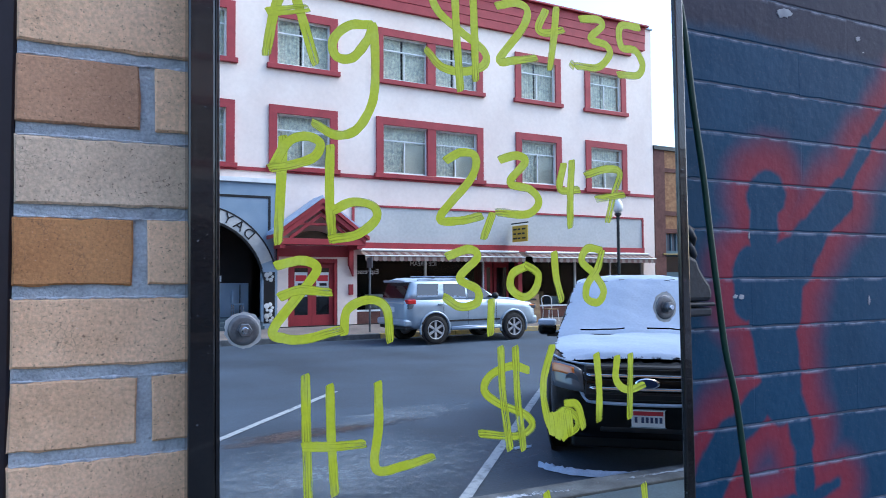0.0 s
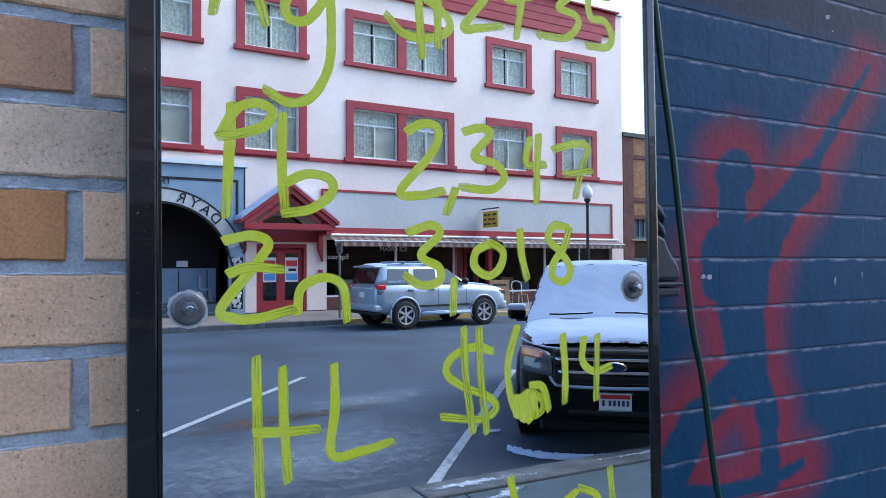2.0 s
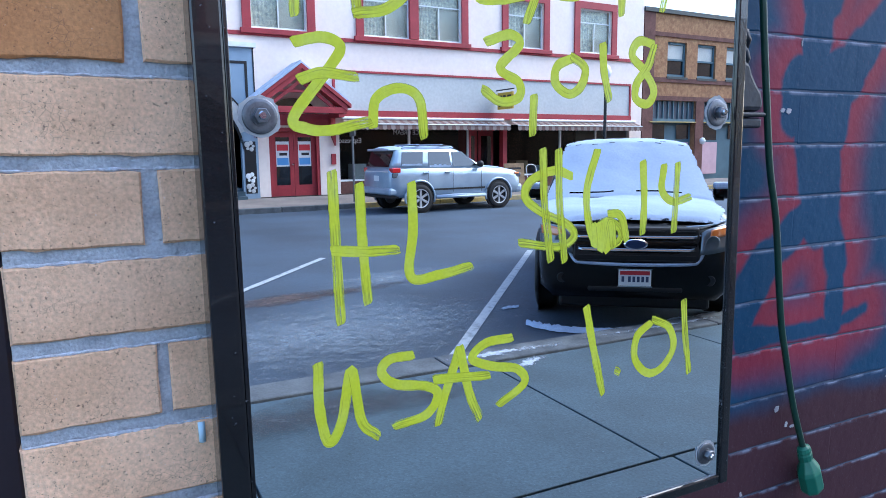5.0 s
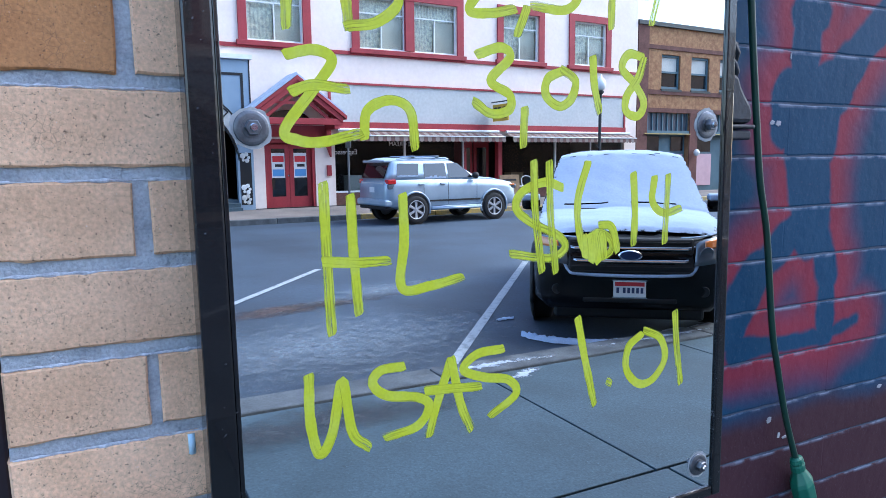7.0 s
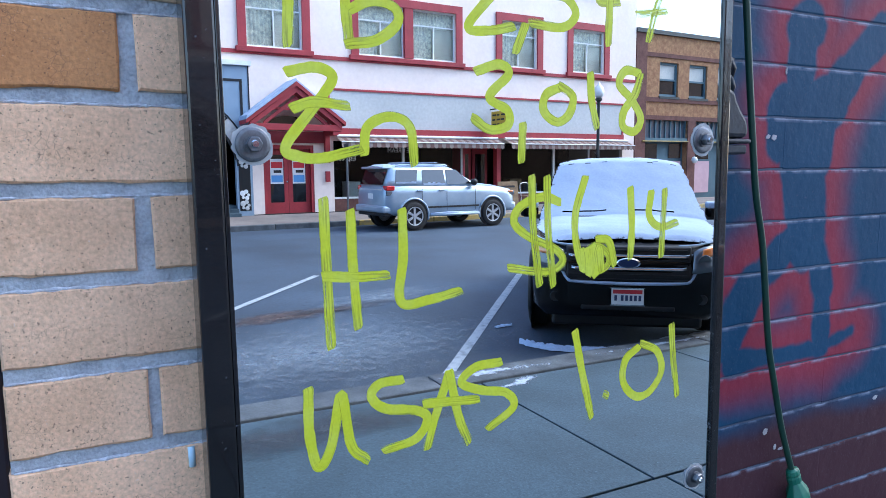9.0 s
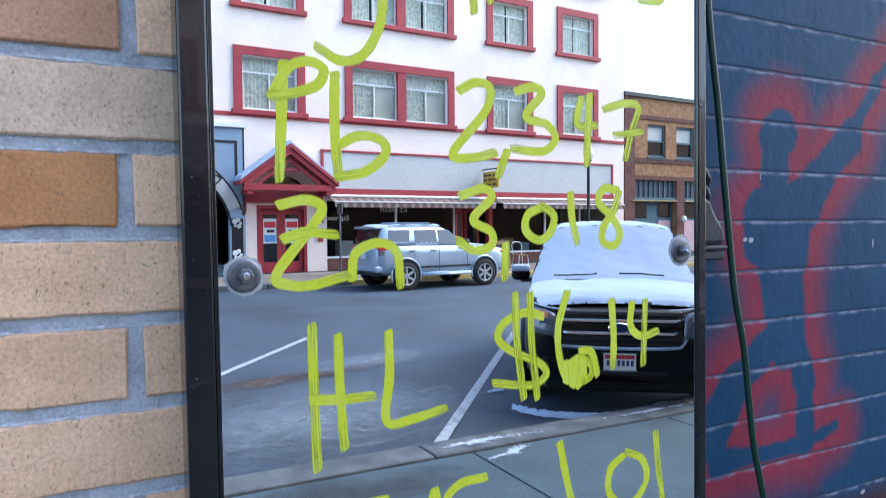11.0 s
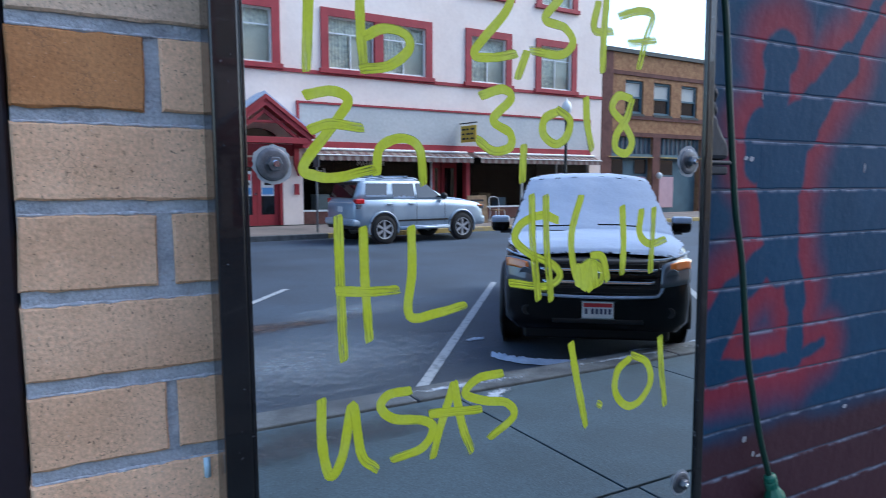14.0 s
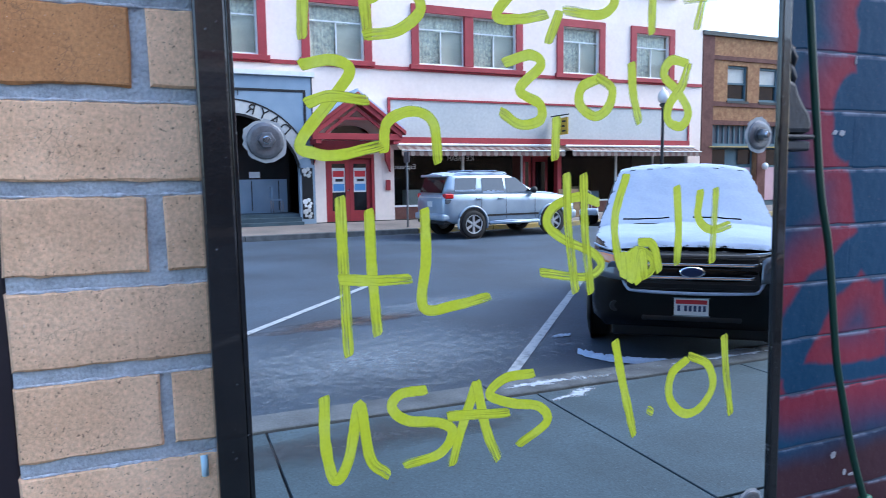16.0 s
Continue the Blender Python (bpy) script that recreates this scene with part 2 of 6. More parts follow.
M_REDBRICK_FAR = mat("red_brown_brick", (0.15, 0.062, 0.048), 0.9, color2=(0.11, 0.045, 0.035), scale=3, amount=0.8, grain=14)
M_TEAL = mat("teal_paint", (0.075, 0.14, 0.17), 0.6, scale=3, amount=0.4)
M_PINK = mat("pink_board", (0.62, 0.40, 0.42), 0.8, scale=2, amount=0.4)
M_AWNING = mat("striped_awning_cloth", (0.27, 0.215, 0.185), 0.9, scale=3, amount=0.6)
M_AWNING_RED = mat("awning_red_stripe", (0.15, 0.08, 0.066), 0.9, scale=3, amount=0.6)
M_SILVER = mat("silver_car_paint", (0.34, 0.42, 0.50), 0.34, 0.25, color2=(0.29, 0.37, 0.45), scale=3, amount=0.2, coat=0.8)
M_CARBLACK = plain("black_car_paint", (0.0025, 0.0025, 0.003), 0.2)
M_CARBLACK.node_tree.nodes["Principled BSDF"].inputs["Specular IOR Level"].default_value = 0.28
M_TRIM = mat("black_plastic", (0.010, 0.010, 0.011), 0.6, scale=20, amount=0.4)
M_TYRE = mat("tyre_rubber", (0.014, 0.014, 0.015), 0.85, scale=20, amount=0.4)
M_CHROME = plain("chrome", (0.75, 0.76, 0.78), 0.12, 1.0)
M_ALLOY = mat("alloy_wheel", (0.46, 0.47, 0.49), 0.35, 0.25, scale=15, amount=0.4)
M_AMBER = plain("amber_lens", (0.75, 0.22, 0.05), 0.15, coat=1.0)
M_TAIL = plain("red_lens", (0.55, 0.01, 0.015), 0.15, coat=1.0)
M_LAMPGLASS = plain("headlamp_glass", (0.10, 0.115, 0.135), 0.12, 0.0, coat=0.6)
M_WOOD = mat("worn_wood", (0.30, 0.19, 0.09), 0.6, color2=(0.2, 0.12, 0.06), scale=8, amount=0.8)
M_YSIGN = mat("yellow_sign_paint", (0.55, 0.36, 0.03), 0.6, scale=5, amount=0.4)
M_STEEL = mat("dark_painted_steel", (0.02, 0.024, 0.024), 0.5, scale=10, amount=0.4)
M_GLOBE = plain("milky_globe", (0.75, 0.75, 0.72), 0.3)

# ---- builders ----
def finish(bm, smooth=False):
    bmesh.ops.recalc_face_normals(bm, faces=bm.faces)
    for f in bm.faces:
        f.smooth = smooth
    return bm


def part(name, bm, material, parent=None, label="", bevel=0.0, at=None, smooth=False):
    """Links a bmesh as one mesh object, under a parent if there is one."""
    me = bpy.data.meshes.new(name)
    finish(bm, smooth)
    bm.to_mesh(me)
    bm.free()
    me.materials.append(material)
    ob = new(name, me)
    if parent:
        ob.parent = parent
    if at is not None:
        ob.matrix_basis = at
    if label:
        ob["label"] = label
    if bevel:
        mod = ob.modifiers.new("edge", "BEVEL")
        mod.width, mod.segments, mod.limit_method = bevel, 2, "ANGLE"
    return ob


def box(x0, x1, y0, y1, z0, z1, bm=None):
    bm = bm or bmesh.new()
    vs = [bm.verts.new((x, y, z)) for x in (x0, x1) for y in (y0, y1) for z in (z0, z1)]
    for q in ((0, 1, 3, 2), (4, 6, 7, 5), (0, 4, 5, 1), (2, 3, 7, 6), (0, 2, 6, 4), (1, 5, 7, 3)):
        bm.faces.new([vs[i] for i in q])
    return bm


def tube(points, radius, bm=None, seg=8, closed_ends=True):
    """A round bar along points."""
    bm = bm or bmesh.new()
    pts = [Vector(p) for p in points]
    rings = []
    for i, p in enumerate(pts):
        d = (pts[min(i + 1, len(pts) - 1)] - pts[max(i - 1, 0)]).normalized()
        a = d.cross(Vector((0, 0, 1)) if abs(d.z) < 0.9 else Vector((1, 0, 0))).normalized()
        b = d.cross(a)
        rings.append([bm.verts.new(p + radius * (math.cos(t) * a + math.sin(t) * b)) for t in (2 * math.pi * k / seg for k in range(seg))])
    for r0, r1 in zip(rings, rings[1:]):
        for k in range(seg):
            bm.faces.new((r0[k], r0[(k + 1) % seg], r1[(k + 1) % seg], r1[k]))
    if closed_ends:
        bm.faces.new(rings[0][::-1])
        bm.faces.new(rings[-1])
    return bm


def lathe(profile, seg=24, axis="z", bm=None, centre=(0, 0, 0)):
    """Turns (radius, height) round an axis."""
    bm = bm or bmesh.new()
    c = Vector(centre)
    rings = []
    for r, h in profile:
        ring = []
        for k in range(seg):
            t = 2 * math.pi * k / seg
            x, y = max(r, 1e-4) * math.cos(t), max(r, 1e-4) * math.sin(t)
            v = {"z": (x, y, h), "y": (x, h, y), "x": (h, x, y)}[axis]
            ring.append(bm.verts.new(c + Vector(v)))
        rings.append(ring)
    for r0, r1 in zip(rings, rings[1:]):
        for k in range(seg):
            bm.faces.new((r0[k], r0[(k + 1) % seg], r1[(k + 1) % seg], r1[k]))
    bm.faces.new(rings[0][::-1])
    bm.faces.new(rings[-1])
    return bm


def prism(outline, y0, y1, bm=None):
    """An outline in x and z, made thick from y0 to y1."""
    bm = bm or bmesh.new()
    a = [bm.verts.new((x, y0, z)) for x, z in outline]
    b = [bm.verts.new((x, y1, z)) for x, z in outline]
    bm.faces.new(a)
    bm.faces.new(b[::-1])
    for i in range(len(a)):
        j = (i + 1) % len(a)
        bm.faces.new((a[i], b[i], b[j], a[j]))
    return bm


def curve_points(pts, n=8):
    """A smooth line through the points."""
    P = [Vector((*p, 0)) if len(p) == 2 else Vector(p) for p in pts]
    if len(P) < 3:
        return [P[0].lerp(P[-1], i / n) for i in range(n + 1)]
    P = [2 * P[0] - P[1], *P, 2 * P[-1] - P[-2]]
    out = []
    for i in range(1, len(P) - 2):
        for k in range(n):
            t = k / n
            a, b, c, d = P[i - 1:i + 3]
            out.append(0.5 * (2 * b + (c - a) * t + (2 * a - 5 * b + 4 * c - d) * t * t + (3 * b - a - 3 * c + d) * t ** 3))
    return out + [P[-2]]


def thing(name, label, category, at=None, group="", kind=""):
    ob = new(name)
    ob.empty_display_size = 0.1
    if at is not None:
        ob.matrix_basis = at
    return tagged(ob, label, category, group, kind)


def text_part(name, body, size, material, parent, at, depth=0.004, spacing=1.0):
    """Lettering in the built-in font, as a mesh."""
    cu = bpy.data.curves.new(name, "FONT")
    cu.body, cu.size, cu.extrude, cu.align_x, cu.align_y, cu.space_character = body, size, depth, "CENTER", "CENTER", spacing
    tmp = bpy.data.objects.new(name, cu)
    scene.collection.objects.link(tmp)
    bpy.context.view_layer.update()
    me = bpy.data.meshes.new_from_object(tmp.evaluated_get(bpy.context.evaluated_depsgraph_get()))
    bpy.data.objects.remove(tmp)
    me.materials.clear()
    me.materials.append(material)
    ob = new(name, me)
    ob.parent, ob.matrix_basis = parent, at
    return ob


def road_z(y):
    """Height of the road at y: it rises gently to the far kerb."""
    return -0.15 + 0.012 * (-y - 3.5)


# ---- ground, pavements, road marks ----
def strip(name, profile, x0, x1, material, thick=0.0, turn=0.0):
    """A sheet that runs along x, from a profile of (y, z)."""
    bm = bmesh.new()
    a = [bm.verts.new((x0, y, z)) for y, z in profile]
    b = [bm.verts.new((x1, y, z)) for y, z in profile]
    for i in range(len(a) - 1):
        bm.faces.new((a[i], b[i], b[i + 1], a[i + 1]))
    return part(name, bm, material)


ground = strip("ground", [(600, -0.16), (-3.0, -0.16), (-18.9, 0.035), (-30, 0.05), (-900, 0.05)], -900, 900, M_ASPHALT)
tagged(ground, "dark grey worn asphalt street with frost stains", "road", kind="structure")

pavement = thing("pavement", "grey concrete pavement slabs along the brick building", "pavement", kind="structure")
part("bedding", box(-9, 16, -3.94, 0.9, -0.12, -0.02), mat("dark_bedding", (0.012, 0.014, 0.016), 0.9, scale=6, amount=0.8), pavement)
kerb = thing("kerb", "worn grey concrete kerb with old snow on it", "kerb", kind="structure")

far_walk = thing("pavement_far", "brownish concrete pavement before the cream building", "pavement", at=pose(8, -22, 0, 0, 0, -3), kind="structure")
_bm = bmesh.new()
_a = [_bm.verts.new((-40, v, z)) for v, z in ((0.4, 0.30), (2.75, 0.185), (2.75, -0.05), (0.4, -0.05))]
_b = [_bm.verts.new((45, v, z)) for v, z in ((0.4, 0.30), (2.75, 0.185), (2.75, -0.05), (0.4, -0.05))]
for _i in range(4):
    _bm.faces.new((_a[_i], _b[_i], _b[(_i + 1) % 4], _a[(_i + 1) % 4]))
M_FARWALK = mat("stained_concrete", (0.20, 0.165, 0.145), 0.85, color2=(0.13, 0.11, 0.10), scale=0.9, amount=0.9, grain=20)
part("slab", _bm, M_FARWALK, far_walk)
for _k in range(14):
    _u = -14 + 2.6 * _k
    part("kerb_stone", box(_u, _u + 2.585, 2.76, 2.97, -0.05, 0.19), M_YELLOW if _u > -3.5 else M_KERB, far_walk, bevel=0.02)


def road_line(x, y, length, width=0.11):
    ang = math.degrees(math.atan2(-0.77, 0.64))
    bm = bmesh.new()
    n = 24
    rows = []
    for i in range(n + 1):
        s = length * i / n
        w = width / 2 * (1 + 0.10 * noise.noise((s * 3, x, 1)))
        rows.append((bm.verts.new((s, -w, 0)), bm.verts.new((s, w, 0))))
    for (a, b), (c, d) in zip(rows, rows[1:]):
        bm.faces.new((a, c, d, b))
    slope = math.degrees(math.atan(0.012 * 0.77))
    ob = part("parking_line", bm, M_LINE, at=pose(x, y, road_z(y) + 0.008, 0, 0, ang) @ pose(0, 0, 0, 0, -slope, 0))
    return tagged(ob, "white worn diagonal parking line on the asphalt", "road marking", "parking lines", "structure")


road_line(-1.75, -4.45, 7.9)
road_line(2.78, -4.62, 6.4)
road_line(7.15, -4.55, 6.4)

# snow and ice left in the gutter
def snow_heap(pts, width, height, label, name="snow_patch", seed=0):
    line = curve_points(pts, 8)
    bm = bmesh.new()
    rows = []
    for i, p in enumerate(line):
        t = i / (len(line) - 1)
        d = (line[min(i + 1, len(line) - 1)] - line[max(i - 1, 0)]).normalized()
        s = Vector((-d.y, d.x, 0))
        w = width * (0.25 + 0.75 * math.sin(math.pi * min(1, max(0, t))) ** 0.5) * (0.75 + 0.5 * noise.noise((i * 0.45, seed, 3)))
        rows.append([bm.verts.new(Vector((p.x, p.y, road_z(p.y) + 0.006)) + s * (w * k) + Vector((0, 0, height * max(0, 1 - k * k) * (0.7 + 0.6 * noise.noise((i * 0.8, k * 2, seed)))))) for k in (-1, -0.6, 0, 0.6, 1)])
    for r0, r1 in zip(rows, rows[1:]):
        for k in range(4):
            bm.faces.new((r0[k], r0[k + 1], r1[k + 1], r1[k]))
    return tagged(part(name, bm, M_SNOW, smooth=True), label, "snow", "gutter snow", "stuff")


def stain(name, x, y, rx, ry, turn, material, label, category, seed, z=None):
    """A thin patch lying on the road; its UV runs from 1 in the middle to 0 at its rim."""
    bm = bmesh.new()
    layer = bm.loops.layers.uv.new("UVMap")
    a, rings, share = radians(turn), [], {}
    for s in (0.02, 0.25, 0.5, 0.75, 1.0):
        ring = []
        for k in range(40):
            t = 2 * math.pi * k / 40
            q = s * (1 + 0.35 * noise.noise((math.cos(t) * 1.7, math.sin(t) * 1.7, seed)))
            px, py = rx * q * math.cos(t), ry * q * math.sin(t)
            X, Y = x + px * math.cos(a) - py * math.sin(a), y + px * math.sin(a) + py * math.cos(a)
            v = bm.verts.new((X, Y, road_z(Y) + 0.004 if z is None else z))
            share[v] = 1 - s
            ring.append(v)
        rings.append(ring)
    for r0, r1 in zip(rings, rings[1:]):
        for k in range(40):
            f = bm.faces.new((r0[k], r0[(k + 1) % 40], r1[(k + 1) % 40], r1[k]))
            for loop in f.loops:
                loop[layer].uv = (share[loop.vert], 0)
    bm.faces.new(rings[0])
    return tagged(part(name, bm, material), label, category, kind="structure")


def ragged(name, color, scale, low, high, rough=0.7, top=1.0, edge=0.30, amount=0.8, bump=0.0):
    """A deposit that thins out to its rim and lets the road show through in patches."""
    m = mat(name, color, rough, scale=scale * 2, amount=amount, grain=60, bump=bump, bump_scale=35)
    n, l = m.node_tree.nodes, m.node_tree.links
    tc, uv, sp, nz, ad, mr, tb, mx = (n.new(k) for k in ("ShaderNodeTexCoord", "ShaderNodeUVMap", "ShaderNodeSeparateXYZ", "ShaderNodeTexNoise", "ShaderNodeMath", "ShaderNodeMapRange", "ShaderNodeBsdfTransparent", "ShaderNodeMixShader"))
    nz.inputs["Scale"].default_value, nz.inputs["Detail"].default_value, nz.inputs["Roughness"].default_value = scale, 10, 0.78
    ad.operation = "MULTIPLY_ADD"
    ad.inputs[1].default_value = edge
    mr.inputs["From Min"].default_value, mr.inputs["From Max"].default_value, mr.inputs["To Max"].default_value = low, high, top
    uv.uv_map = "UVMap"
    l.new(uv.outputs[0], sp.inputs[0])
    l.new(sp.outputs[0], ad.inputs[0])
    l.new(tc.outputs["Object"], nz.inputs["Vector"])
    l.new(nz.outputs[0], ad.inputs[2])
    l.new(ad.outputs[0], mr.inputs["Value"])
    l.new(mr.outputs[0], mx.inputs[0])
    l.new(tb.outputs[0], mx.inputs[1])
    l.new(n["Principled BSDF"].outputs[0], mx.inputs[2])
    l.new(mx.outputs[0], n["Material Output"].inputs[0])
    return m


M_FROST = ragged("road_frost", (0.24, 0.29, 0.34), 7.0, 0.54, 0.84, 0.7, 0.6)
M_RUST = ragged("brown_silt", (0.075, 0.050, 0.044), 1.5, 0.45, 0.75, 0.7, 0.85)
stain("frost_patch", 1.9, -5.9, 2.6, 1.35, -8, M_FROST, "pale frost stain on the asphalt", "frost", 3)
stain("frost_patch", 3.6, -8.3, 1.7, 0.5, -20, M_FROST, "pale frost stain on the asphalt", "frost", 6)
stain("silt_patch", 2.2, -7.75, 1.35, 0.30, -10, M_RUST, "brown silt stain drying on the asphalt", "stain", 9)

M_CRUST = ragged("kerb_ice", (0.42, 0.47, 0.54), 6.0, 0.60, 0.74)
stain("ice_crust", 2.95, -4.14, 0.75, 0.09, 3, M_CRUST, "thin broken ice on the kerb", "ice", 12, 0.009)
stain("ice_crust", 3.05, -3.80, 0.36, 0.09, -20, M_CRUST, "thin broken ice on the pavement", "ice", 14, 0.005)
stain("ice_crust", 5.0, -4.15, 1.2, 0.06, 0, M_CRUST, "thin broken ice on the kerb", "ice", 17, 0.009)
stain("damp_patch", 1.3, -3.55, 1.2, 0.30, -4, ragged("damp_film", (0.043, 0.050, 0.056), 1.2, 0.45, 0.80, 0.5, 0.8), "dark damp patch on the pavement", "stain", 21, 0.005)

# ---- the near building: tan brick pier, painted wall, alcove ----
wall = thing("wall_north", "tan brick pier beside a painted brick wall", "wall", kind="structure")
part("core", box(-0.0805, 0.62, 0.0505, 0.5, -0.1, 3.6), M_MORTAR, wall)
# walls out of view, raised and extended so the shop panes reflect no sky
part("upper_wall", box(-12, 16, 0.09, 0.5, 3.6, 11.0), M_BRICK_RED, wall)
part("street_wall", box(9, 75, 0.30, 0.5, -0.2, 11.0), M_BRICK_RED, wall)
part("street_wall", box(-70, -9, 0.30, 0.5, -0.2, 11.0), M_BRICK_RED, wall)
jamb = tagged(part("door_frame", box(-0.30, -0.084, 0.075, 0.45, -0.1, 3.6), M_PURPLE, bevel=0.004), "dark plum painted door frame beside the brick pier", "door frame", kind="structure")
part("wall_rest", box(-9, -0.30, 0.35, 0.5, -0.1, 3.6), M_PURPLE, wall)


# ---- the mirror with its frame ----
M_MIRROR = plain("silvered_mirror", (0.84, 0.935, 0.985), 0.0, 1.0)
mirror = thing("wall_mirror", "tall mirror in a worn black metal frame, hand-lettered in yellow-green", "mirror")
MX0, MX1, MZ0, MZ1 = 0.146, 0.904, 1.192, 2.400
LEAN = pose(0.5, 0, 1.35, 0, -0.45, 0) @ pose(-0.5, 0, -1.35)
part("mirror_glass", box(MX0, MX1, 0.0, 0.006, MZ0, MZ1), M_MIRROR, mirror, "clear silvered glass", at=LEAN)
part("frame_side", box(MX0 - 0.033, MX0 - 0.0005, -0.005, 0.044, MZ0 - 0.018, MZ1 + 0.018), M_FRAME, mirror, bevel=0.003, at=LEAN)
part("frame_side", box(MX1 + 0.0005, MX1 + 0.020, -0.005, 0.044, MZ0 - 0.018, MZ1 + 0.018), M_FRAME, mirror, bevel=0.003, at=LEAN)
part("inner_bead", box(MX0 - 0.0005, MX0 + 0.0045, -0.0035, 0.0, MZ0, MZ1), M_FRAME, mirror, bevel=0.001, at=LEAN)
for _z0, _z1 in ((MZ0 - 0.018, MZ0 - 0.0005), (MZ1 + 0.0005, MZ1 + 0.018)):
    part("frame_rail", box(MX0 - 0.0005, MX1 + 0.0005, -0.005, 0.044, _z0, _z1), M_FRAME, mirror, bevel=0.003, at=LEAN)
part("backing", box(MX0, MX1, 0.0062, 0.044, MZ0, MZ1), M_TRIM, mirror, at=LEAN)


M_SEAL = mat("grey_sealant", (0.45, 0.46, 0.46), 0.7, scale=120, amount=0.8)


def bolt_set(x, z, r):
    """A wide washer with a smaller one, a hexagon nut and the end of its bolt."""
    ring = bmesh.new()
    rim = [ring.verts.new((x + r * (1.20 + 0.16 * noise.noise((k * 0.7, x * 9, z * 9))) * math.cos(k * math.pi / 18), -0.0005, z + r * (1.20 + 0.16 * noise.noise((k * 0.7, x * 9, z * 9))) * math.sin(k * math.pi / 18))) for k in range(36)]
    ring.faces.new(rim)
    part("sealant", ring, M_SEAL, mirror, "smeared grey sealant ring")
    w = part("washer", lathe([(0.006, 0), (r, 0), (r, -0.0012), (r * 0.95, -0.0022), (r * 0.80, -0.0030), (r * 0.62, -0.0032), (0.006, -0.0032)], 32, "y", centre=(x, -0.0008, z)), M_GALV, mirror, "galvanised fender washer")
    part("small_washer", lathe([(0.005, 0), (r * 0.55, 0), (r * 0.55, -0.0015), (0.005, -0.0015)], 24, "y", centre=(x, -0.0041, z)), M_GALV, w)
    part("nut", lathe([(0.005, 0), (0.0085, 0), (0.0092, -0.0015), (0.0092, -0.007), (0.0082, -0.0085), (0.005, -0.0085)], 6, "y", centre=(x, -0.0057, z)), M_GALV, w)
    part("bolt_end", lathe([(0.0046, 0), (0.0046, -0.0125), (0.0036, -0.0145)], 12, "y", centre=(x, -0.004, z)), M_CHROME, w)


for _x, _z, _r in ((0.176, 1.776, 0.0195), (0.866, 1.789, 0.0205), (0.874, 1.238, 0.0185), (0.176, 1.238, 0.0185), (0.176, 2.352, 0.021), (0.852, 2.350, 0.021)):
    bolt_set(_x, _z, _r)


lettering = thing("mirror_lettering", "yellow-green marker lettering with metal prices written on the mirror", "lettering")


def mark(name, *strokes, dry=()):
    """One handwritten character: ribbons of marker ink lying on the glass."""
    bm = bmesh.new()
    layer, ends = bm.loops.layers.uv.new("UVMap"), bm.loops.layers.uv.new("ends")
    for si, s in enumerate(strokes):
        line = curve_points(s, 9)
        left, right, run = [], [], [0.0]
        for i, p in enumerate(line):
            d = line[min(i + 1, len(line) - 1)] - line[max(i - 1, 0)]
            d = d.normalized() if d.length else Vector((1, 0, 0))
            nrm = Vector((-d.y, d.x, 0))
            w = 0.0064 * (1 + 0.10 * noise.noise((p.x * 60, p.y * 60, si)))
            left.append(p + nrm * w * (1 + 0.07 * noise.noise((p.x * 190, p.y * 190, 3))))
            right.append(p - nrm * w * (1 + 0.07 * noise.noise((p.x * 190, p.y * 190, 8))))
            if i:
                run.append(run[-1] + (p - line[i - 1]).length)
        if len(line) > 1:
            e0 = (line[0] - line[1]).normalized() * 0.004
            e1 = (line[-1] - line[-2]).normalized() * 0.004
            left = [line[0] + e0 + (left[0] - line[0]) * 0.75, *left, line[-1] + e1 + (left[-1] - line[-1]) * 0.6]
            right = [line[0] + e0 * 0.4 + (right[0] - line[0]) * 0.65, *right, line[-1] + e1 * 1.6 + (right[-1] - line[-1]) * 0.8]
            run = [-0.004, *run, run[-1] + 0.004]
        y = -0.00012 - 0.00006 * si
        lv = [bm.verts.new((p.x, y - 0.00004 * i / len(left), p.y)) for i, p in enumerate(left)]
        rv = [bm.verts.new((p.x, y - 0.00004 * i / len(right), p.y)) for i, p in enumerate(right)]
        for i in range(len(lv) - 1):
            f = bm.faces.new((lv[i], lv[i + 1], rv[i + 1], rv[i]))
            for loop, (k, v) in zip(f.loops, ((i, 0), (i + 1, 0), (i + 1, 1), (i, 1))):
                loop[layer].uv = (run[k] + si * 7.3 + strokes[0][0][0] * 31, v)
                loop[ends].uv = (run[k] + 0.004, (run[-1] - run[k]) * (0.25 if si in dry else 1.0) - (0.012 if si in dry else 0.0))
    return part(name, bm, M_MARK, lettering)


mark("A", [(0.238, 2.259), (0.214, 2.196), (0.203, 2.135)], [(0.228, 2.257), (0.244, 2.205), (0.267, 2.131)], [(0.205, 2.189), (0.254, 2.201)])
mark("g", [(0.348, 2.193), (0.314, 2.187), (0.292, 2.164), (0.296, 2.142), (0.319, 2.143), (0.341, 2.171), (0.349, 2.191), (0.352, 2.134), (0.348, 2.085), (0.326, 2.045), (0.296, 2.034), (0.267, 2.047)])
mark("dollar", [(0.509, 2.297), (0.465, 2.285), (0.439, 2.259), (0.449, 2.229), (0.487, 2.203), (0.524, 2.180), (0.524, 2.159), (0.491, 2.145), (0.455, 2.147), (0.431, 2.167)], [(0.475, 2.308), (0.478, 2.209), (0.484, 2.119)], [(0.505, 2.314), (0.508, 2.214), (0.510, 2.137)])
mark("two", [(0.547, 2.253), (0.580, 2.263), (0.601, 2.255), (0.592, 2.225), (0.551, 2.171), (0.578, 2.173), (0.614, 2.181)])
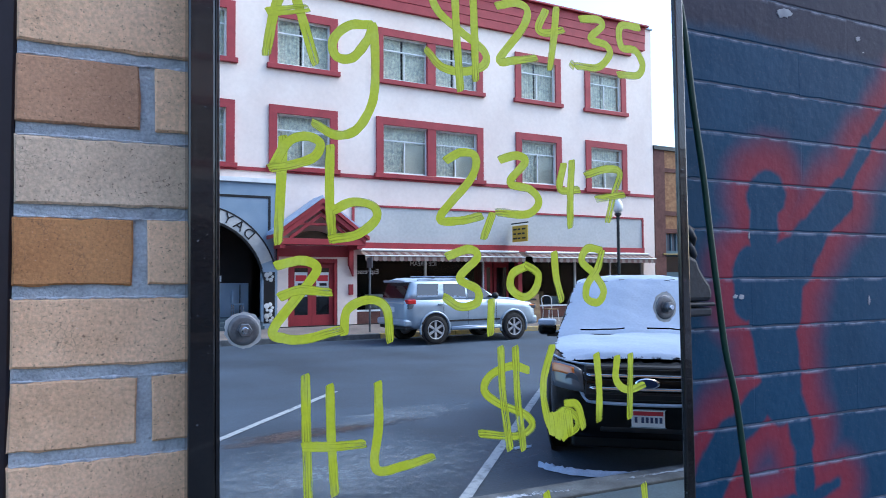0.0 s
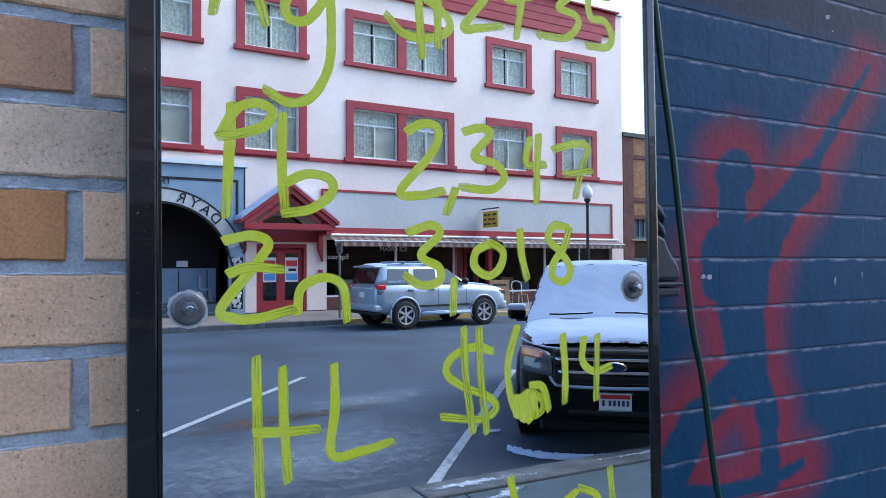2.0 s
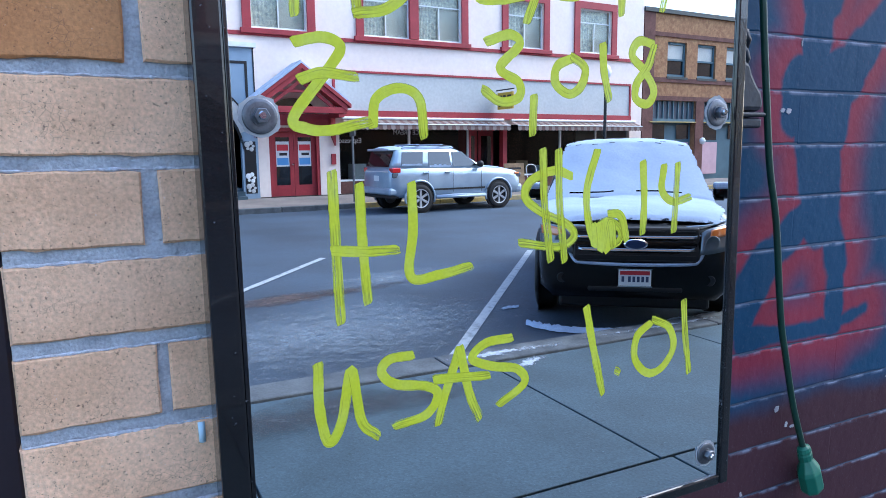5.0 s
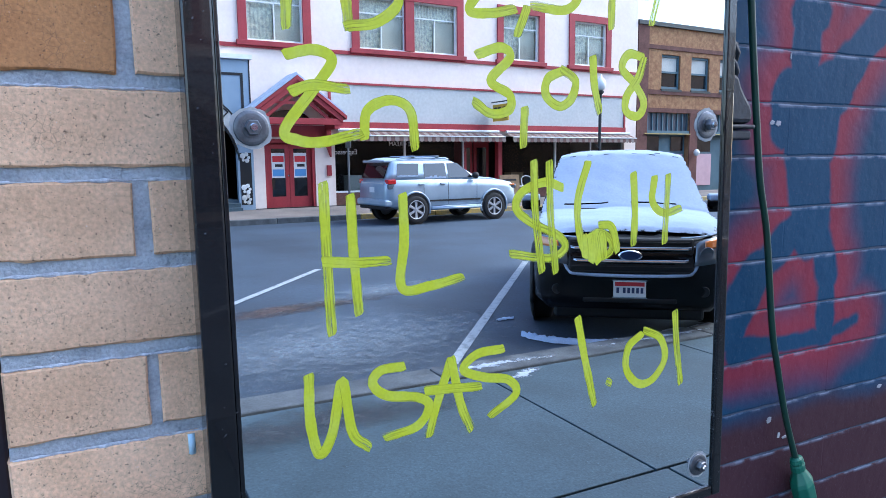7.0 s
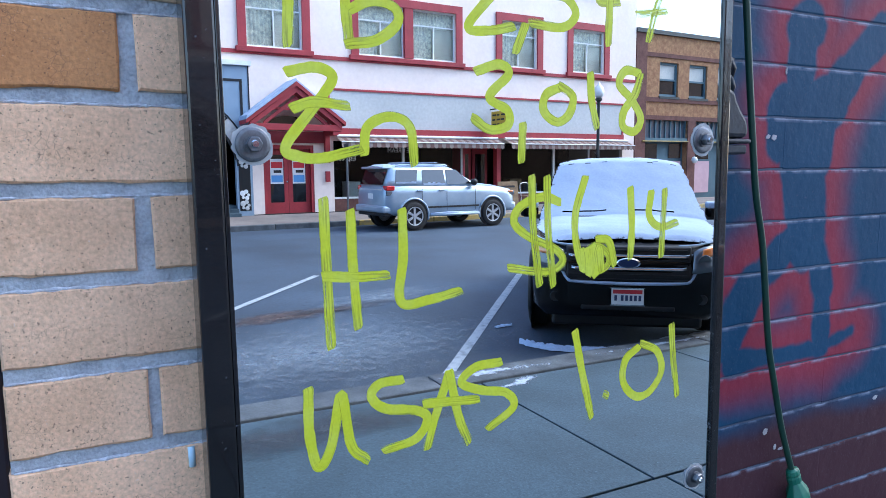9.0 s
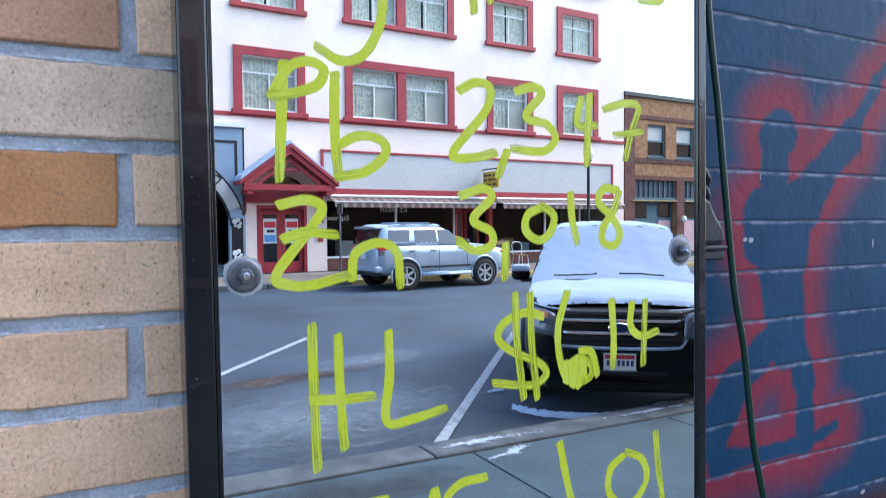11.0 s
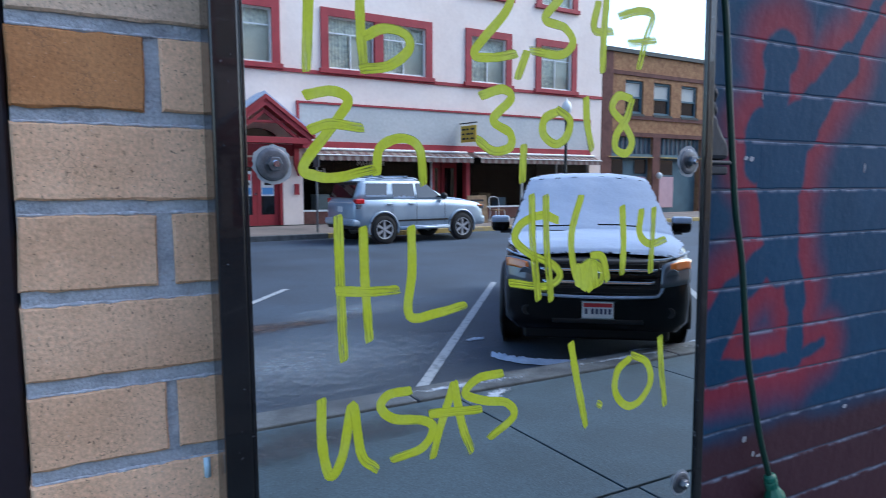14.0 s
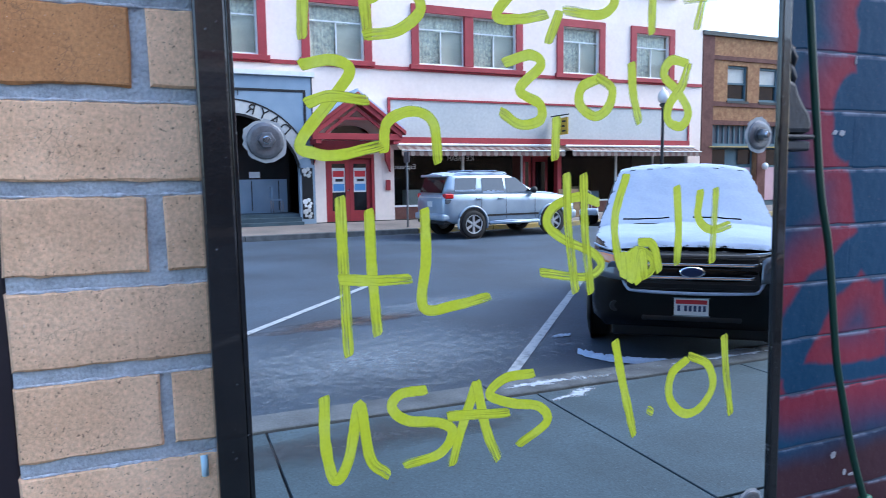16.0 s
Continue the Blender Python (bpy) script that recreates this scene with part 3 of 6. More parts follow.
mark("four", [(0.635, 2.260), (0.621, 2.230), (0.636, 2.224), (0.665, 2.233)], [(0.655, 2.267), (0.650, 2.221), (0.642, 2.170)])
mark("dot", [(0.682, 2.182), (0.685, 2.179)])
mark("three", [(0.701, 2.257), (0.737, 2.261), (0.744, 2.251), (0.721, 2.228), (0.752, 2.221), (0.759, 2.206), (0.735, 2.182), (0.694, 2.179)])
mark("five", [(0.822, 2.261), (0.783, 2.257), (0.784, 2.223), (0.813, 2.220), (0.828, 2.198), (0.817, 2.179), (0.779, 2.175)])
mark("P", [(0.225, 2.025), (0.222, 1.956), (0.219, 1.889)], [(0.213, 1.988), (0.231, 2.019), (0.255, 2.029), (0.274, 2.021), (0.266, 2.002), (0.238, 1.990), (0.211, 1.984)])
mark("b", [(0.288, 2.018), (0.287, 1.953), (0.291, 1.893)], [(0.293, 1.932), (0.319, 1.944), (0.348, 1.940), (0.353, 1.922), (0.326, 1.900), (0.291, 1.893)])
mark("two", [(0.460, 2.011), (0.485, 2.024), (0.508, 2.019), (0.501, 1.987), (0.450, 1.928), (0.479, 1.923), (0.515, 1.931)])
mark("comma", [(0.536, 1.935), (0.522, 1.901)])
mark("three", [(0.550, 2.018), (0.579, 2.026), (0.594, 2.017), (0.567, 1.984), (0.603, 1.975), (0.618, 1.956), (0.597, 1.937), (0.546, 1.938)])
mark("four", [(0.665, 2.018), (0.658, 1.979), (0.691, 1.979)], [(0.681, 2.024), (0.677, 1.972), (0.676, 1.922)])
mark("seven", [(0.707, 2.004), (0.750, 2.016), (0.776, 2.011), (0.763, 1.976), (0.751, 1.933)], [(0.728, 1.966), (0.781, 1.975)], dry=(0, 1))
mark("Z", [(0.217, 1.857), (0.250, 1.864), (0.270, 1.854), (0.254, 1.828), (0.213, 1.775), (0.228, 1.763), (0.255, 1.761), (0.301, 1.771)], [(0.222, 1.817), (0.247, 1.825), (0.286, 1.822)])
mark("n", [(0.307, 1.766), (0.312, 1.798), (0.342, 1.811), (0.367, 1.799), (0.373, 1.756)])
mark("three", [(0.461, 1.871), (0.496, 1.882), (0.510, 1.870), (0.481, 1.840), (0.509, 1.823), (0.509, 1.804), (0.482, 1.798), (0.458, 1.811)])
mark("comma", [(0.533, 1.806), (0.531, 1.759)])
mark("zero", [(0.597, 1.858), (0.570, 1.846), (0.567, 1.824), (0.589, 1.810), (0.609, 1.821), (0.615, 1.845), (0.595, 1.858)])
mark("one", [(0.645, 1.878), (0.648, 1.841), (0.657, 1.806)])
mark("eight", [(0.736, 1.883), (0.709, 1.886), (0.697, 1.866), (0.721, 1.845), (0.739, 1.819), (0.728, 1.800), (0.706, 1.806), (0.707, 1.828), (0.727, 1.853), (0.737, 1.879)])
mark("H", [(0.255, 1.713), (0.257, 1.621), (0.260, 1.537)], [(0.288, 1.698), (0.290, 1.625), (0.295, 1.558)], [(0.253, 1.622), (0.291, 1.618), (0.333, 1.617)], dry=(0,))
mark("L", [(0.355, 1.697), (0.356, 1.642), (0.352, 1.582), (0.393, 1.581), (0.435, 1.588)])
mark("U", [(0.230, 1.487), (0.230, 1.431), (0.240, 1.388), (0.257, 1.412), (0.271, 1.474), (0.282, 1.408), (0.302, 1.385)])
mark("S", [(0.352, 1.481), (0.321, 1.480), (0.310, 1.465), (0.328, 1.447), (0.371, 1.437), (0.387, 1.423), (0.370, 1.399), (0.328, 1.392)])
mark("A", [(0.420, 1.481), (0.399, 1.425), (0.387, 1.385)], [(0.420, 1.481), (0.433, 1.419), (0.448, 1.381)], [(0.383, 1.444), (0.420, 1.441), (0.461, 1.437)])
mark("S", [(0.499, 1.484), (0.459, 1.482), (0.438, 1.464), (0.468, 1.449), (0.508, 1.439), (0.520, 1.417), (0.481, 1.394)])
mark("one", [(0.625, 1.512), (0.638, 1.454), (0.657, 1.380)])
mark("dot", [(0.682, 1.410), (0.686, 1.407)])
mark("zero", [(0.747, 1.474), (0.721, 1.456), (0.718, 1.422), (0.743, 1.396), (0.773, 1.400), (0.795, 1.429), (0.785, 1.462), (0.754, 1.478)])
mark("one", [(0.814, 1.501), (0.819, 1.449), (0.830, 1.386)], dry=(0,))
mark("dollar", [(0.595, 1.700), (0.566, 1.708), (0.530, 1.696), (0.520, 1.674), (0.546, 1.653), (0.590, 1.633), (0.601, 1.615), (0.574, 1.603), (0.514, 1.613)], [(0.548, 1.736), (0.551, 1.665), (0.562, 1.588)], [(0.573, 1.735), (0.576, 1.663), (0.585, 1.585)], dry=(0, 1, 2))
mark("six", [(0.639, 1.734), (0.622, 1.677), (0.630, 1.621), (0.650, 1.599), (0.680, 1.603), (0.684, 1.620), (0.661, 1.635), (0.638, 1.623)], [(0.645, 1.619), (0.671, 1.614)], [(0.634, 1.630), (0.638, 1.602), (0.645, 1.630), (0.649, 1.594), (0.656, 1.634), (0.659, 1.592), (0.666, 1.632), (0.671, 1.600)], [(0.662, 1.645), (0.684, 1.640), (0.695, 1.607)], dry=(0,))
mark("one", [(0.723, 1.717), (0.727, 1.661), (0.726, 1.615)])
mark("four", [(0.764, 1.711), (0.761, 1.675), (0.783, 1.657), (0.816, 1.662)], [(0.791, 1.713), (0.789, 1.656), (0.787, 1.614)], dry=(1,))


# ---- cable with its socket, and the catch at the mirror's edge ----
cable = thing("extension_cable", "dark green outdoor extension cable hanging with its socket end", "cable")
_path = [(0.925, 0.045, 2.60), (0.950, 0.05, 2.411), (0.972, 0.05, 2.30), (0.993, 0.052, 2.157), (1.016, 0.055, 2.035), (1.033, 0.057, 1.92), (1.048, 0.058, 1.82), (1.066, 0.058, 1.70), (1.091, 0.058, 1.60), (1.117, 0.058, 1.43), (1.139, 0.058, 1.345), (1.167, 0.058, 1.250), (1.194, 0.056, 1.175), (1.203, 0.055, 1.152)]
part("cord", tube(curve_points(_path, 6), 0.0060, seg=10), M_CABLE, cable, smooth=True)
_plug = pose(1.200, 0.054, 1.160, 0, -19, 0)
part("strain_relief", lathe([(0.0065, 0.0), (0.0130, -0.003), (0.0150, -0.010), (0.0138, -0.014), (0.0155, -0.018), (0.0150, -0.030)], 12, "z"), M_PLUG, cable, "ribbed green rubber neck", at=_plug @ Matrix.Diagonal((1, 0.8, 1, 1)))
part("socket", lathe([(0.0140, -0.028), (0.0270, -0.050), (0.0300, -0.058), (0.0300, -0.092), (0.0270, -0.100)], 8, "z"), M_PLUG, cable, "moulded green rubber socket", at=_plug @ Matrix.Diagonal((1, 0.68, 1, 1)) @ Matrix.Rotation(math.pi / 8, 4, "Z"), bevel=0.0025)
part("socket_rib", box(-0.004, 0.004, -0.0205, -0.0165, -0.094, -0.056), M_CABLE, cable, at=_plug)
for _x in (-0.007, 0.004):
    part("socket_slot", box(_x, _x + 0.003, -0.006, 0.006, -0.102, -0.0995), M_BLACK, cable, at=_plug)

catch = thing("black_catch", "black painted metal hasp behind the mirror's edge", "hasp")
for _k in range(2):
    part("twisted_strap", tube([(0.972 + 0.0065 * math.cos(1.1 * q + math.pi * _k), 0.048 + 0.0065 * math.sin(1.1 * q + math.pi * _k), 1.930 - 0.010 * q) for q in range(8)], 0.0070, seg=8), M_CATCH, catch, smooth=True)
part("body", prism([(0.930, 1.795), (1.010, 1.795), (1.014, 1.810), (1.008, 1.826), (0.994, 1.842), (0.984, 1.856), (0.978, 1.872), (0.962, 1.878), (0.930, 1.876)], 0.034, 0.076), M_CATCH, catch, bevel=0.016)
part("collar", box(0.928, 1.016, 0.031, 0.078, 1.786, 1.7935), M_CATCH, catch, bevel=0.003)
part("lower_lip", box(0.930, 1.011, 0.035, 0.077, 1.768, 1.784), M_CATCH, catch, bevel=0.004)

drip = tagged(part("paint_drip", tube([(0.1000, 0.0450, 1.425), (0.1003, 0.0440, 1.414), (0.1006, 0.0450, 1.401)], 0.0040, seg=8), plain("pale_blue_paint", (0.55, 0.76, 0.86), 0.5), smooth=True), "pale blue drip of paint on a tan brick", "paint drip")
# ---- cream three-storey building across the street ----
CREAM = pose(8, -22, 0, 0, 0, -3)
cream = thing("apartment_building", "cream stucco three-storey building with dark red window trim and cornice", "building", at=CREAM)
WIN = [(-4.0, -1.6, 1), (0.8, 3.15, 1), (4.25, 6.62, 1), (8.06, 12.5, 2), (14.02, 16.27, 1), (17.55, 19.82, 1)]
ROWS_Z = [(5.52, 7.66), (8.93, 10.90)]
TRIM = 0.27


def walls_with_holes(us, zs, holes, v0, v1):
    """A thick wall on a grid of u and z, open where a hole covers the cell."""
    bm = bmesh.new()
    for a, b in zip(us, us[1:]):
        for c, d in zip(zs, zs[1:]):
            m, n = (a + b) / 2, (c + d) / 2
            if not any(h[0] < m < h[1] and h[2] < n < h[3] for h in holes):
                box(a, b, v0, v1, c, d, bm)
    bmesh.ops.remove_doubles(bm, verts=bm.verts, dist=0.0005)
    return bm


holes = []
for u0, u1, n in WIN:
    for z0, z1 in ROWS_Z:
        holes.append((u0 - 8 + TRIM, u1 - 8 - TRIM, z0 + 0.14, z1 - TRIM))
holes += [(-3.08, -1.37, 0.2, 2.55), (-0.66, 12.72, 0.2, 2.72), (-10.2, -3.9, 0.2, 4.6)]
_us = sorted({-13.0, 13.4, *[h[0] for h in holes], *[h[1] for h in holes]})
_zs = sorted({0.0, 12.75, *[h[2] for h in holes], *[h[3] for h in holes]})
part("wall", walls_with_holes(_us, _zs, holes, -0.30, 0.0), M_STUCCO, cream)
part("side_wall", box(13.1, 13.4, -12, -0.30, 0, 12.75), M_STUCCO, cream)
part("side_wall", box(-13.0, -12.7, -12, -0.30, 0, 12.75), M_STUCCO, cream)
part("back_wall", box(-13.0, 13.4, -12.3, -12, 0, 12.75), M_STUCCO, cream)
part("roof", box(-12.7, 13.1, -12, -0.30, 12.2, 12.4), M_TRIM, cream)
part("floor_slab", box(-12.7, 13.1, -12, -0.3, 4.75, 5.0), M_SHADED_ROOM, cream)
part("inner_wall", box(-12.7, 13.1, -4.2, -4.0, 0.0, 4.75), M_SHADED_ROOM, cream)
part("inner_floor", box(-12.7, 13.1, -4.0, 0.02, 0.05, 0.30), M_SHADED_ROOM, cream)
part("inner_wall", box(-12.7, 13.1, -1.9, -1.8, 5.0, 12.2), M_SHADED_ROOM, cream)
# cornice boards
for _k in range(4):
    part("cornice_board", box(-13.0, 12.1 if _k < 1 else 12.9, 0.002, 0.14 + 0.014 * _k, 11.60 + 0.34 * _k, 11.935 + 0.34 * _k), M_RED, cream, bevel=0.01)
part("cornice_cap", box(-13.0, 13.0, 0.002, 0.34, 12.965, 13.03), M_RED, cream)
part("parapet", box(-13.0, 13.4, -0.30, 0.0, 12.75, 13.0), M_STUCCO, cream)
part("corner_cap", box(12.91, 13.45, -0.35, 0.06, 12.99, 13.05), M_BLUEGREY, cream)
_gable = part("gable_panel", prism([(0.25, 13.05), (3.85, 13.05), (2.35, 14.5), (1.75, 14.5)], -0.2, 0.12), M_STUCCO, cream)
for _p in ([(0.05, 13.04), (0.3, 13.04), (1.85, 14.55), (1.7, 14.65)], [(4.05, 13.04), (3.8, 13.04), (2.25, 14.55), (2.4, 14.65)], [(1.7, 14.5), (2.4, 14.5), (2.4, 14.65), (1.7, 14.65)]):
    part("gable_trim", prism(_p, -0.22, 0.2), M_RED, _gable)
text_part("gable_letters", "FOE", 0.78, M_RED, _gable, pose(2.05, 0.14, 13.42, 90, 0, 180), 0.03, 1.25)
# sill band and sign panel
part("sill_band", box(-13.0, 13.38, 0.002, 0.06, 5.40, 5.52), M_RED, cream)
_sign = part("sign_panel", box(-0.78, 12.6, 0.002, 0.05, 3.14, 4.40), M_SIGNGREY, cream)
part("panel_trim", box(-0.86, 12.68, 0.002, 0.09, 4.40, 4.47), M_RED, _sign)
part("panel_trim", box(-0.86, -0.78, 0.002, 0.09, 3.14, 4.40), M_RED, _sign)
part("panel_trim", box(12.6, 12.68, 0.002, 0.09, 3.14, 4.40), M_RED, _sign)
part("panel_trim", box(-0.86, 12.68, 0.002, 0.12, 2.90, 3.14), M_RED, _sign)


def upper_window(u0, u1, z0, z1, fill):
    """One window: red trim, sill, white sash, curtain behind clear glass."""
    w = part("window", box(u0, u1, 0.002, 0.07, z1 - TRIM, z1), M_RED, cream)
    part("side_trim", box(u0, u0 + TRIM, 0.002, 0.07, z0, z1 - TRIM), M_RED, w)
    part("side_trim", box(u1 - TRIM, u1, 0.002, 0.07, z0, z1 - TRIM), M_RED, w)
    part("sill", box(u0 - 0.08, u1 + 0.08, 0.002, 0.14, z0 - 0.06, z0 + 0.10), M_RED, w, bevel=0.01)
    n = 2 if u1 - u0 > 3 else 1
    a0, a1, b0, b1 = u0 + TRIM, u1 - TRIM, z0 + 0.14, z1 - TRIM
    spans = [(a0, a1)] if n == 1 else [(a0, (a0 + a1) / 2 - 0.17), ((a0 + a1) / 2 + 0.17, a1)]
    if n == 2:
        part("mullion", box(spans[0][1], spans[1][0], -0.2, 0.05, b0, b1), M_RED, w)
    for s0, s1 in spans:
        bm = bmesh.new()
        for q in ((s0, s0 + 0.05, b0, b1), (s1 - 0.05, s1, b0, b1), (s0 + 0.05, s1 - 0.05, b0, b0 + 0.05), (s0 + 0.05, s1 - 0.05, b1 - 0.05, b1),
                  (s0 + 0.05, s1 - 0.05, b0 + (b1 - b0) * 0.68, b0 + (b1 - b0) * 0.68 + 0.045)):
            box(q[0], q[1], -0.14, -0.09, q[2], q[3], bm)
        mid = s0 + (s1 - s0) * 0.5
        box(mid - 0.02, mid + 0.02, -0.139, -0.091, b0 + 0.05, b0 + (b1 - b0) * 0.68, bm)
        part("sash", bm, M_WHITE, w)
        pane = part("pane", box(s0 + 0.05, s1 - 0.05, -0.118, -0.112, b0 + 0.05, b1 - 0.05), M_GLASS, w)
        pane.visible_shadow = False
        # curtain: folded cloth, with a plain shade behind one half
        bm = bmesh.new()
        cols = []
        N = 46
        for i in range(N + 1):
            u = s0 + (s1 - s0) * i / N
            v = -0.26 + 0.03 * math.sin(i * 1.9 + u) + 0.02 * noise.noise((u * 3, z0, 2))
            cols.append((bm.verts.new((u, v, b0 + 0.0)), bm.verts.new((u, v - 0.01, b1))))
        for i in range(N):
            if fill > 0.75 and 0.44 < i / N < 0.50:
                continue
            bm.faces.new((cols[i][0], cols[i + 1][0], cols[i + 1][1], cols[i][1]))
        part("curtain", bm, M_CURTAIN, w, smooth=True)
        if fill < 0.75:
            part("shade", box(mid, s1, -0.215, -0.205, b0, b0 + (b1 - b0) * 0.66), M_BLIND, w)
    return w


for _i, (u0, u1, n) in enumerate(WIN):
    for _j, (z0, z1) in enumerate(ROWS_Z):
        upper_window(u0 - 8, u1 - 8, z0, z1, 0.8 if _j else 0.5)

# street-level shop: panes, mullions, brick base, red doors
SHOP = [(-0.66, 2.05), (2.12, 4.55), (6.35, 9.0), (9.07, 10.9), (10.97, 12.72)]
part("shop_base", box(-0.66, 4.6, -0.28, -0.10, 0.2, 0.72), M_REDBRICK_FAR, cream, "low brick base under the shop windows")
part("shop_base", box(6.3, 12.72, -0.28, -0.10, 0.2, 0.72), M_REDBRICK_FAR, cream)
for s0, s1 in SHOP:
    p = part("shop_window", box(s0, s1, -0.20, -0.19, 0.78, 2.72), M_SHOPGLASS, cream)
    p.visible_shadow = False
    part("mullion", box(s1, s1 + 0.07, -0.24, -0.14, 0.72, 2.72), M_WHITE, p)
    part("shop_sill", box(s0, s1, -0.24, -0.08, 0.72, 0.78), M_WHITE, p)
text_part("window_lettering", "Espresso", 0.24, M_WHITE, cream, pose(-0.20, -0.17, 2.12, 90, 0, 180), 0.005)
text_part("window_lettering", "ICE CREAM", 0.22, M_SIGNGREY, cream, pose(2.0, -0.17, 2.40, 90, 0, 180), 0.005)
part("shop_door", box(4.75, 5.45, -0.95, -0.90, 0.3, 2.5), M_RED, cream)
part("shop_door", box(5.52, 6.22, -0.95, -0.90, 0.3, 2.5), M_RED, cream)
for _u in (4.87, 5.64):
    part("door_pane", box(_u, _u + 0.46, -0.895, -0.885, 0.75, 2.3), M_GLASS_DARK, cream)
part("door_return", box(4.60, 4.68, -0.9, -0.10, 0.2, 2.72), M_RED, cream)
part("door_head", box(4.68, 6.3, -0.98, -0.9, 2.5, 2.72), M_RED, cream)
part("shop_post", box(6.12, 6.30, -0.30, -0.05, 0.25, 2.72), M_RED, cream)
for _k in range(6):
    _u = [0.1, 0.9, 2.8, 7.2, 8.2, 10.0][_k]
    part("display_stand", box(_u, _u + [0.5, 0.4, 0.9, 0.6, 0.4, 0.5][_k], -1.2, -0.7, 0.3, [1.3, 1.0, 1.2, 1.3, 1.1, 1.25][_k]), [M_SIGNGREY, M_WOOD, M_RED, M_WOOD, M_BLUEGREY, M_WOOD][_k], cream)


def awning(u0, u1):
    a = thing("striped_awning", "folded striped cloth awning with snow along its roller", "awning", at=CREAM, group="shop awnings")
    n = int((u1 - u0) / 0.16)
    red, pale = bmesh.new(), bmesh.new()
    for i in range(n):
        b = red if i % 2 else pale
        s0, s1 = u0 + (u1 - u0) * i / n, u0 + (u1 - u0) * (i + 1) / n
        sag = 0.012 * noise.noise((s0 * 2, 1, 1))
        vs = [b.verts.new(q) for q in ((s0, 0.13, 2.84), (s1, 0.13, 2.84), (s1, 0.62, 2.66 + sag), (s0, 0.62, 2.66 + sag), (s1, 0.64, 2.50 + sag), (s0, 0.64, 2.50 + sag), ((s0 + s1) / 2, 0.64, 2.46 + sag))]
        b.faces.new((vs[0], vs[1], vs[2], vs[3]))
        b.faces.new((vs[3], vs[2], vs[4], vs[6], vs[5]))
    part("pale_stripes", pale, M_AWNING, a)
    part("red_stripes", red, M_AWNING_RED, a)
    part("roller", tube([(u0, 0.17, 2.88), (u1, 0.17, 2.88)], 0.05), M_WHITE, a)
    part("front_bar", tube([(u0, 0.63, 2.665), (u1, 0.63, 2.665)], 0.02), M_WHITE, a)


awning(-0.6, 6.0)
awning(6.35, 12.85)

# red gabled porch over double doors
porch = thing("gabled_porch", "dark red timber gabled porch with snow on its roof", "porch", at=CREAM)
PC = -2.22
for s in (-1, 1):
    part("roof_slope", prism([(PC, 4.50), (PC + s * 1.62, 3.28), (PC + s * 1.62, 3.16), (PC, 4.36)], 0.0, 1.05), M_RED, porch)
    part("roof_snow", prism([(PC + s * 0.02, 4.60), (PC + s * 1.60, 3.41), (PC + s * 1.63, 3.285), (PC + s * 0.02, 4.505)], 0.02, 1.09 if s < 0 else 0.9), M_SNOW, porch)
    part("rafter", prism([(PC, 4.36), (PC + s * 1.5, 3.22), (PC + s * 1.5, 3.05), (PC, 4.16)], 0.88, 1.0), M_RED, porch)
    part("inner_rafter", prism([(PC, 4.05), (PC + s * 1.05, 3.24), (PC + s * 1.05, 3.12), (PC, 3.92)], 0.80, 0.88), M_RED, porch)
    part("bracket", prism([(PC + s * 1.38, 3.05), (PC + s * 1.22, 3.05), (PC + s * 1.22, 2.35), (PC + s * 1.38, 1.95)], 0.0, 0.16), M_RED, porch)
    part("bracket_arm", box(PC + s * 1.30 - 0.09, PC + s * 1.30 + 0.09, 0.0, 0.95, 2.86, 3.02), M_RED, porch)
part("tie_beam", box(PC - 1.5, PC + 1.5, 0.78, 0.98, 2.98, 3.18), M_RED, porch, bevel=0.01)
part("back_board", box(PC - 1.4, PC + 1.4, 0.003, 0.06, 2.62, 3.0), M_RED, porch)
part("collar_beam", box(PC - 0.7, PC + 0.7, 0.80, 0.86, 3.62, 3.70), M_RED, porch)
_arch = [(PC - 0.75, 3.02)] + [(PC + 0.75 * math.cos(math.pi - math.pi * k / 16), 3.05 + 0.45 * math.sin(math.pi * k / 16)) for k in range(17)] + [(PC + 0.75, 3.02)]
part("fanlight", prism(_arch, 0.004, 0.03), M_GLASS_DARK, porch)
doors = thing("double_door", "dark red double door with posters behind its glass", "door", at=CREAM, kind="structure")
part("door_frame", box(-3.08, -2.98, -0.25, -0.02, 0.27, 2.55), M_RED, doors)
part("door_frame", box(-1.47, -1.37, -0.25, -0.02, 0.27, 2.55), M_RED, doors)
part("door_frame", box(-2.98, -1.47, -0.25, -0.02, 2.42, 2.55), M_RED, doors)
